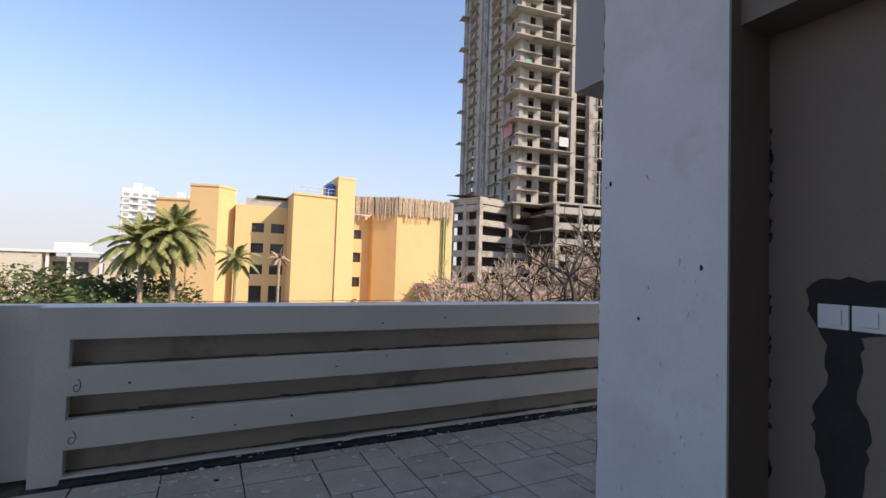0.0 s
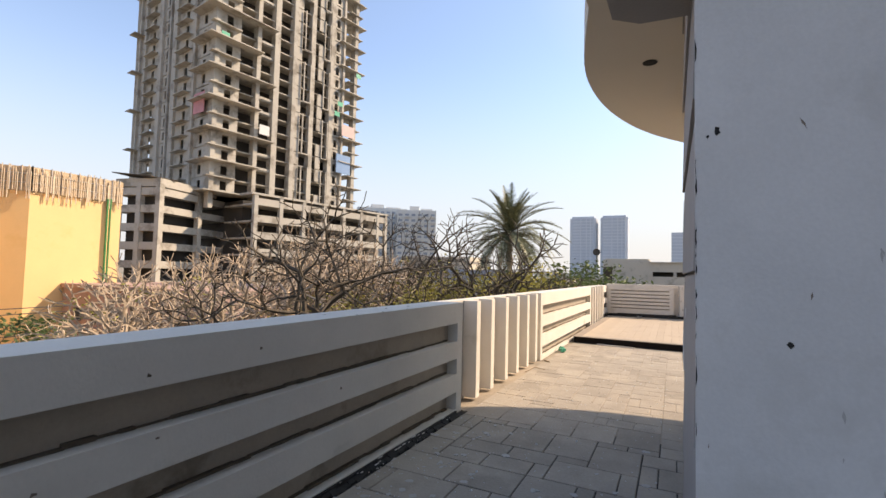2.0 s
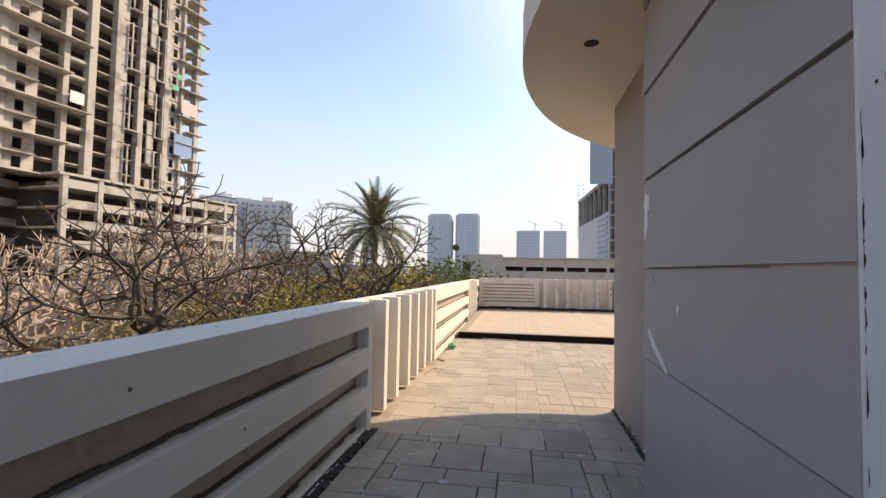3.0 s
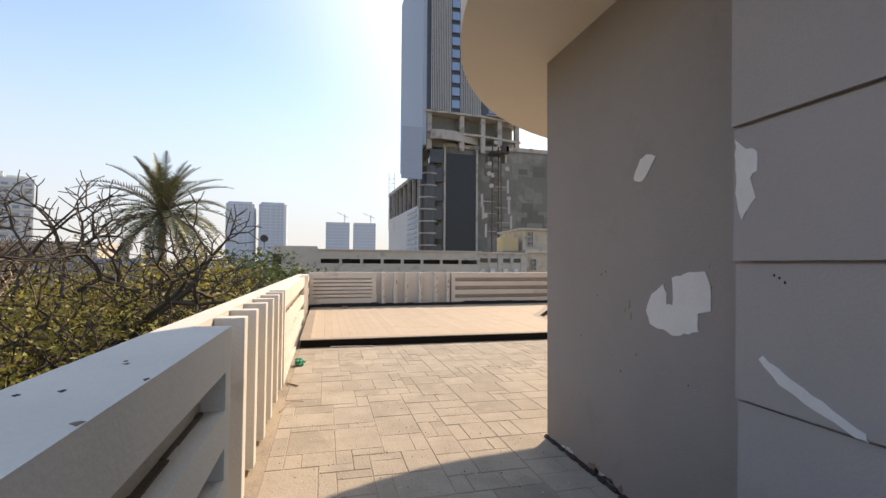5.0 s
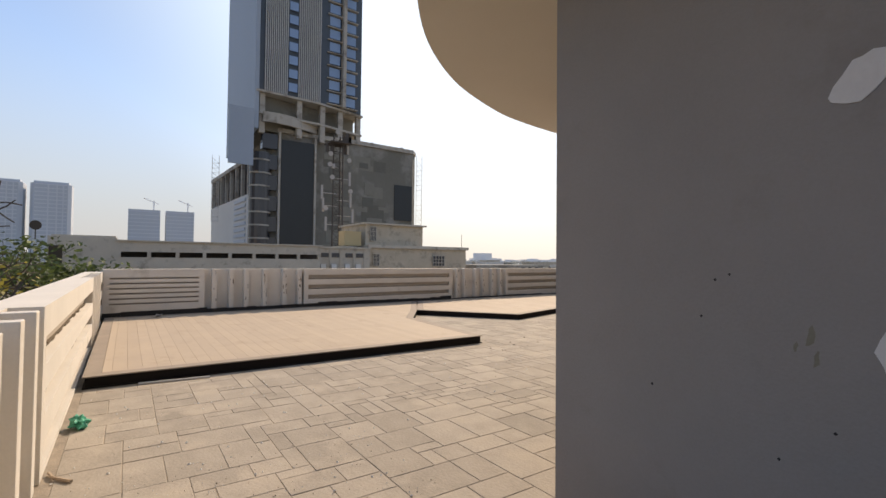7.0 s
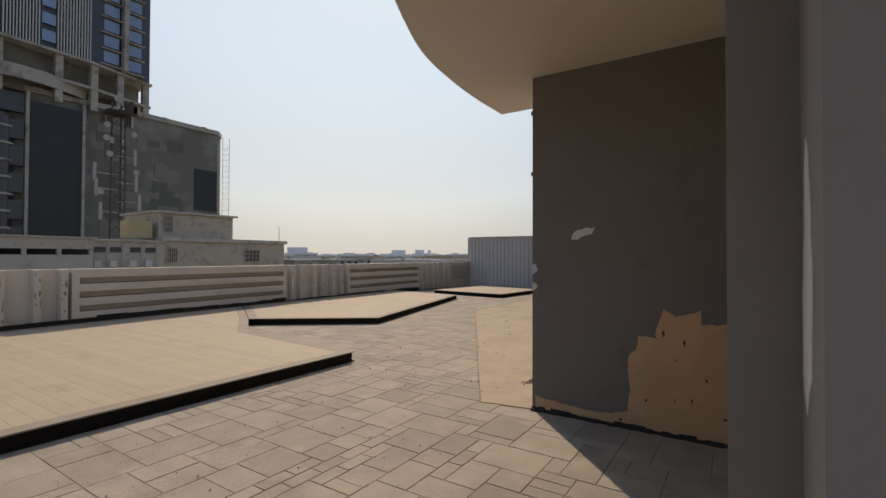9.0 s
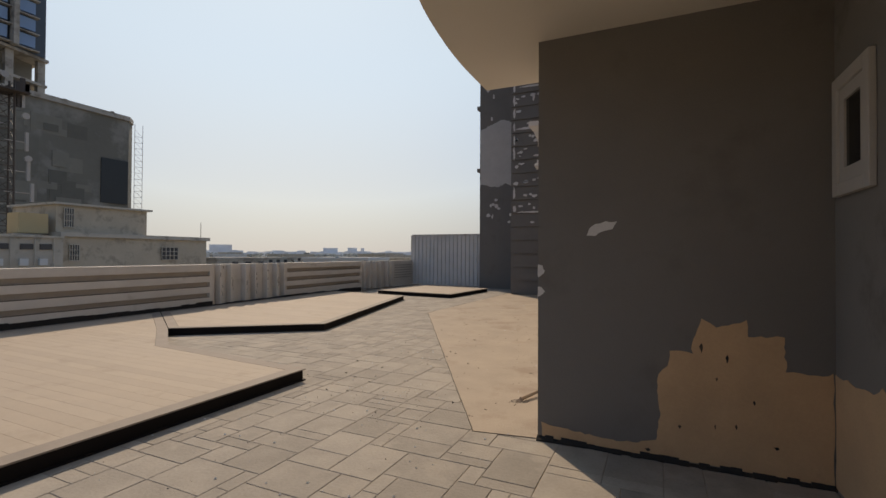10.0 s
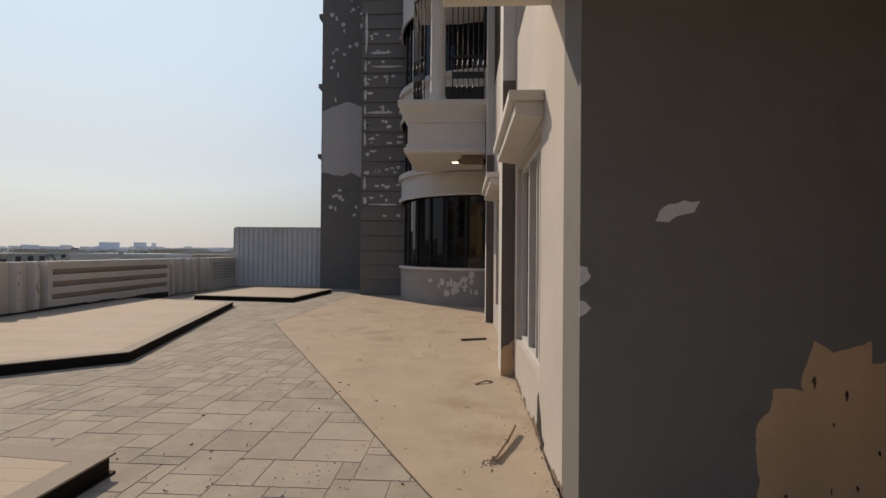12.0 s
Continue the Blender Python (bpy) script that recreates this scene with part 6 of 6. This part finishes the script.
for z in spread(3, 24, 8):
    s = Shape()
    pts = [(116.2 + 2.6 * math.cos(radians(a)), -21.5 + 2.6 * math.sin(radians(a))) for a in spread(110, 260, 9)]
    s.prism(pts, z, z + .35).obj("curved_band", CONCRETE, pod, "curved concrete floor band")
Shape().revolve([(2.35, GZ), (2.35, 26)], 116.2, -21.5, 20).obj("curved_glazing", WINDARK, pod, "dark curved corner glazing")
lf = thing("louvred_wing", "white wing with horizontal louvres and an open concrete storey above", "building")
Shape().prism([(120, -20.2), (165, -18.2), (165, -22), (120, -23.5)], GZ, 17).obj("wall", FARWHITE, lf)
# dark core paints the shade of the open storey
Shape().prism([(121, -20.9), (164, -19), (164, -22), (121, -23)], 17.01, 25).obj("core", SHADECONC, lf)
Shape().prism([(119.8, -19.9), (165, -17.9), (165, -22), (119.8, -23)], 25.01, 26).obj("slab", CONCRETE, lf)
for k in range(8):
    x = 121 + k * 6
    y = -20.15 + (x - 121) * .0444
    Shape().box(x, x + 1, y - .6, y + .2, 17.01, 25).obj("column", CONCRETE, lf)
for z in spread(1.0, 15.5, 11):
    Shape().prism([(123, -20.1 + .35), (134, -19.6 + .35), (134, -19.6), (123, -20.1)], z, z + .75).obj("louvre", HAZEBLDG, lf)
ms = thing("radio_mast", "lattice mast with antennas and round dishes", "mast", (75, -24.3, 0))
s = Shape()
tz = 21.5
for a, b in ((-.6, -.6), (.6, -.6), (0, .7)):
    s.tube((a * 1.2, b * 1.2, GZ), (a, b, tz), .12, n=4)
for i in range(22):
    z = GZ + i * 1.4
    for (a, b), (c, d) in (((-.7, -.7), (.7, -.7)), ((.7, -.7), (0, .8)), ((0, .8), (-.7, -.7))):
        s.tube((a, b, z), (c, d, z + 1.4), .04, n=3).tube((a, b, z), (c, d, z), .04, n=3)
s.obj("lattice", MAST, ms)
Shape().box(-1.7, 1.7, -1.7, 1.7, 20.0, 20.15).obj("platform", MAST, ms)
mrng = random.Random(19)
for k in range(9):
    y, z = mrng.uniform(-2.4, 2.4), mrng.choice((18.5, 20.2, 20.3, 20.4, 16.0))
    Shape().box(-.5, -.2, y - .22, y + .22, z, z + mrng.uniform(.6, 1.7)).tube((0, 0, z + .3), (-.3, y, z + .3), .05, n=4).obj("equipment_box", MAST if k % 3 else DISHGREY, ms)
for k, (y, z) in enumerate(((1.6, 16.5), (1.5, 18.2), (-1.6, 17.5), (.4, 21.8), (1.2, 14.5), (-1.9, 12.5), (2.2, 9.5))):
    Shape().tube((-.9, y, z), (-.5, y, z), .38, .3, 12).obj("dish", DISHGREY, ms)
for k, (y, z) in enumerate(((2.4, 9.0), (-2.2, 10.0), (2.6, 11), (-2.6, 7.5), (1.9, 6), (-2.0, 13.5))):
    Shape().box(-.3, 0, y - .15, y + .15, z, z + 2.2).tube((0, 0, z + 1), (-.1, y, z + 1), .05, n=4).obj("antenna", DISHGREY, ms)

for (x, y, z0, z1) in ((115.2, -64.1, 3, 31), (150, -17.0, 12, 31)):
    sc = thing("scaffold_ladder", "thin pale scaffold ladder on a building edge", "scaffold", (x, y, 0))
    s = Shape()
    for q_ in (-.9, .9):
        s.tube((0, q_, z0), (0, q_, z1), .07, n=4)
    z = z0
    while z < z1 - 1.5:
        s.tube((0, -.9, z), (0, .9, z), .05, n=3).tube((0, -.9, z), (0, .9, z + 1.4), .04, n=3)
        z += 1.4
    s.obj("lattice", FARWHITE, sc)

# cream houses just beyond the far parapet
hs = thing("cream_house", "low cream building with slot openings and a stained parapet", "house")
Shape().box(55.0, 70, 4.2, 9.0, GZ, 3.2).obj("wall", HOUSE, hs)
s = Shape()
s.box(55, 55.3, -14.6, 4.2, GZ, 1.45).box(55, 55.3, -14.6, 4.2, 1.95, 2.9)
for y in spread(4.05, -14.45, 9):
    s.box(54.95, 55.3, y - .15, y + .15, 1.451, 1.949)
s.box(55.3, 70, -14.6, 4.2, 2.5, 2.75)
s.obj("wall", HOUSE, hs)
# dark core paints the shade behind the slot openings
Shape().box(56.2, 70, -14.6, 4.2, GZ, 2.49).obj("core", DARKROOM, hs)
Shape().box(54.8, 55.5, -14.8, 4.3, 2.901, 3.03).obj("coping", HOUSE, hs)
Shape().box(54.9, 55.2, 8.0, 8.9, .2, 2.4).obj("door", DARKBARK, hs)
Shape().box(55.5, 58, 4.3, 8.8, 3.21, 3.35).obj("coping", HOUSE, hs)
h2 = thing("cream_house", "cream house with a roof cube, barred windows and air conditioners", "house")
Shape().box(56.5, 70, -21.4, -14.9, GZ, 2.75).obj("wall", HOUSE, h2)
Shape().box(56.3, 70, -21.4, -14.8, 2.751, 2.95).obj("coping", HOUSE, h2)
Shape().box(57.0, 70, -36.7, -21.4, GZ, 2.95).obj("wall", HOUSE2, h2)
Shape().box(56.7, 70, -37.0, -21.3, 2.951, 3.35).obj("coping", HOUSE, h2)
Shape().box(58, 66, -30.0, -21.5, 3.351, 6.0).obj("wall", HOUSE2, h2)
Shape().box(57.6, 66.4, -30.4, -21.2, 6.001, 6.2).obj("coping", HOUSE, h2)
Shape().box(58.0, 60, -20.9, -18.7, 3.2, 5.0).obj("water_cistern", UNDER2, h2, "small tan roof cistern")
for y0, y1, z0, z1, x in ((-32.9, -31.0, .7, 2.1, 56.95), (-22.9, -22.1, 3.9, 5.7, 57.95), (-22.9, -22.1, .7, 2.2, 56.95)):
    w = Shape().box(x - .08, x, y0, y1, z0, z1).obj("window", WINDARK, h2)
    s = Shape()
    for y in spread(y0, y1, 5):
        s.box(x - .14, x - .081, y - .03, y + .03, z0, z1)
    for z in spread(z0, z1, 4):
        s.box(x - .16, x - .141, y0, y1, z - .03, z + .03)
    s.obj("grille", HOUSE, w)
for k, y in enumerate((-15.6, -16.9, -18.6, -20.0)):
    Shape().box(56.4, 56.55, y - .5, y + .4, 1.7, 2.2).obj("window", WINDARK, h2)
    Shape().box(56.2, 56.48, y - .1, y + .5, .3, .9).obj("air_conditioner", FARWHITE, h2)
    Shape().tube((56.35, y - .6, -4), (56.35, y - .6, 2.7), .05, n=5).obj("drainpipe", HOUSE, h2)
Shape().tube((57.5, -36.3, 3.35), (57.5, -36.3, 5.2), .04, n=4).obj("aerial", MAST, h2)
dish = thing("satellite_dish", "small round satellite dish on a far roof", "satellite dish", (60, 10.4, 3.0))
Shape().tube((0, 0, 0), (0, 0, 1.0), .05, n=5).tube((-.1, 0, 1.3), (.1, 0, 1.35), .45, .2, 12).obj("dish", MAST, dish)

# low city and tree belts towards the horizon
rng = random.Random(77)
def low_house(x, y, w, d, z, mat):
    t = thing("city_house", "flat-roofed low city building", "building", (x, y, 0), rng.uniform(-8, 8))
    Shape().box(0, d, 0, w, GZ, z).obj("wall", mat, t)
    Shape().box(-.2, d + .2, -.2, w + .2, z, z + .5).obj("parapet", mat, t)
    s = Shape()
    for zz in (GZ + 1.2, GZ + 4.4, GZ + 7.6):
        if zz + 1.5 < z:
            for i in range(int(w / 3.5)):
                s.box(-.08, -.01, 1 + i * 3.5, 2.6 + i * 3.5, zz, zz + 1.4)
    s.obj("glazing", WINDARK, t, kind="stuff")
    return t
for k in range(70):
    a = radians(rng.uniform(-88, 34))
    r = rng.uniform(70, 420)
    x, y = r * math.cos(a), r * math.sin(a)
    if 45 < x < 175 and -75 < y < 20 or (40 < x < 115 and y > 50):
        continue
    low_house(x, y, rng.uniform(8, 22), rng.uniform(8, 16), rng.uniform(-2.5, 1.2) + r * .002, rng.choice((HOUSE, FARWHITE, CONCRETE, HOUSE2)))
low_house(44, 16, 9, 10, 1.2, BLUEWALL)
low_house(47, 22, 8, 8, 2.6, HOUSE2)
low_house(30, 40, 26, 18, -1.5, REDROOF)
# horizon skyline; its haze is only the pale material
for k in range(240):
    a = radians(rng.uniform(-92, -20))
    r = rng.uniform(700, 1700)
    t = thing("city_block", "hazy pale block on the horizon", "building", (r * math.cos(a), r * math.sin(a), 0), math.degrees(a))
    h = rng.uniform(6, 11) if rng.random() < .93 else rng.uniform(14, 26)
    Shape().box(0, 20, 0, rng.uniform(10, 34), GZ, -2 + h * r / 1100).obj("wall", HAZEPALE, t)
# far tree belts, hazed through their leaf colour
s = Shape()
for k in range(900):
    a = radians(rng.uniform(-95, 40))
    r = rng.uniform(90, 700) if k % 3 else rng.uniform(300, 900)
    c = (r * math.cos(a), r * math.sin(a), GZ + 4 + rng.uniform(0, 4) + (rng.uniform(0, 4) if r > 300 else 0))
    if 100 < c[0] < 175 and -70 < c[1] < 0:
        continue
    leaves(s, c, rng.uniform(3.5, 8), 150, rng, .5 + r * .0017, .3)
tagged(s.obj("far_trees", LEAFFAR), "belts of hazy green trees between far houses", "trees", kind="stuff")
s = Shape()
for k in range(160):
    x, y = rng.uniform(-30, 48), rng.uniform(5.5, 54)
    leaves(s, (x, y, GZ + rng.uniform(.6, 3)), rng.uniform(1, 2.4), 40, rng, .35, .5)
tagged(s.obj("shrubs", LEAF), "green shrubs and hedges at street level", "shrubs", kind="stuff")
setting(box("road", ASPHALT, (-60, 50, 34, 41, GZ + .001, GZ + .02)), "dusty asphalt street", "road")


# ---- pavers ----
def in_poly(x, y, poly):
    c = False
    for (ax, ay), (bx, by) in zip(poly, poly[1:] + poly[:1]):
        if (ay > y) != (by > y) and x < (bx - ax) * (y - ay) / (by - ay) + ax:
            c = not c
    return c


U = 0.118
rng = random.Random(4)
SIZES = ((4, 3), (3, 3), (4, 3), (3, 4), (3, 2), (2, 3), (4, 2), (3, 1), (2, 2), (2, 1), (1, 2), (1, 1))
used, pieces = set(), []
gx0, gy0 = -0.9, -17.1
NX, NY = int((17.0 - gx0) / U), int((3.84 - gy0) / U)


def free_cell(i, j):
    x, y = gx0 + (i + .5) * U, gy0 + (j + .5) * U
    if (i, j) in used or i >= NX or j >= NY:
        return False
    if x < 7.5 and y < -1.12 or (x < 5.7 and y < 1.62) or (x < 3.7 and y < 1.88 and x > 1.9):
        return x < 1.9 and y > -2.0
    if in_poly(x + .22, y + .12, SLAB_POLY) and in_poly(x, y, SLAB_POLY):
        return False
    if x > 10.5 and y > -1.5 or x > 14.2 and y > -10 or x > 17.0:
        return False
    return True


for j in range(NY - 1, -1, -1):
    for i in range(NX):
        if not free_cell(i, j):
            continue
        order = list(SIZES)
        k = rng.choice((0, 0, 1, 2, 3, 4, 5, 6, 7)) if rng.random() < .80 else rng.choice((7, 8, 9))
        order = order[k:] 
        for w, h in order:
            cells = [(i + a, j - b) for a in range(w) for b in range(h)]
            if all(free_cell(*c) for c in cells):
                used.update(cells)
                pieces.append((i, j - h + 1, w, h))
                break
paving = thing("paving", "random-pattern grey-beige concrete pavers with open joints", "paving")
paving["kind"] = "structure"


def paver_mesh(w, h, g=0.0022):
    a, b, e = w * U, h * U, 0.0035
    x0, x1, y0, y1 = g, a - g, g, b - g
    v = [(x0, y0, -.028), (x1, y0, -.028), (x1, y1, -.028), (x0, y1, -.028), (x0, y0, -e), (x1, y0, -e), (x1, y1, -e), (x0, y1, -e), (x0 + e, y0 + e, 0), (x1 - e, y0 + e, 0), (x1 - e, y1 - e, 0), (x0 + e, y1 - e, 0)]
    f = [(0, 1, 5, 4), (1, 2, 6, 5), (2, 3, 7, 6), (3, 0, 4, 7), (4, 5, 9, 8), (5, 6, 10, 9), (6, 7, 11, 10), (7, 4, 8, 11), (8, 9, 10, 11)]
    return v, f


shared, rest = {}, Shape()
near = sorted(pieces, key=lambda p: 0 if (gx0 + p[0] * U < 9.6 and gy0 + p[1] * U > -.5) else 1)
for n, (i, j, w, h) in enumerate(near):
    x, y, z = gx0 + i * U, gy0 + j * U, rng.uniform(-.002, .0)
    if n < 300 and gx0 + i * U < 9.6:
        # shaded side: wider joints over the darkened bed
        damp = x < 4.7
        if (w, h, damp) not in shared:
            v, f = paver_mesh(w, h, 0.0042 if damp else 0.0022)
            me = bpy.data.meshes.new("paver")
            me.from_pydata(v, [], f)
            me.materials.append(PAVER)
            shared[w, h, damp] = me
        o = new("paver", shared[w, h, damp])
        o.location, o.parent = (x, y, z), paving
        o.rotation_euler = (rng.uniform(-.005, .005), rng.uniform(-.005, .005), rng.uniform(-.005, .005))
    else:
        v, f = paver_mesh(w, h, 0.0042 if x < 4.7 else 0.0022)
        t_ = rng.uniform(-.005, .005)
        rest.add([(a - b * t_ + x, b + a * t_ + y, c + z) for a, b, c in v], f)
rest.obj("pavers", PAVER, paving, kind="stuff")
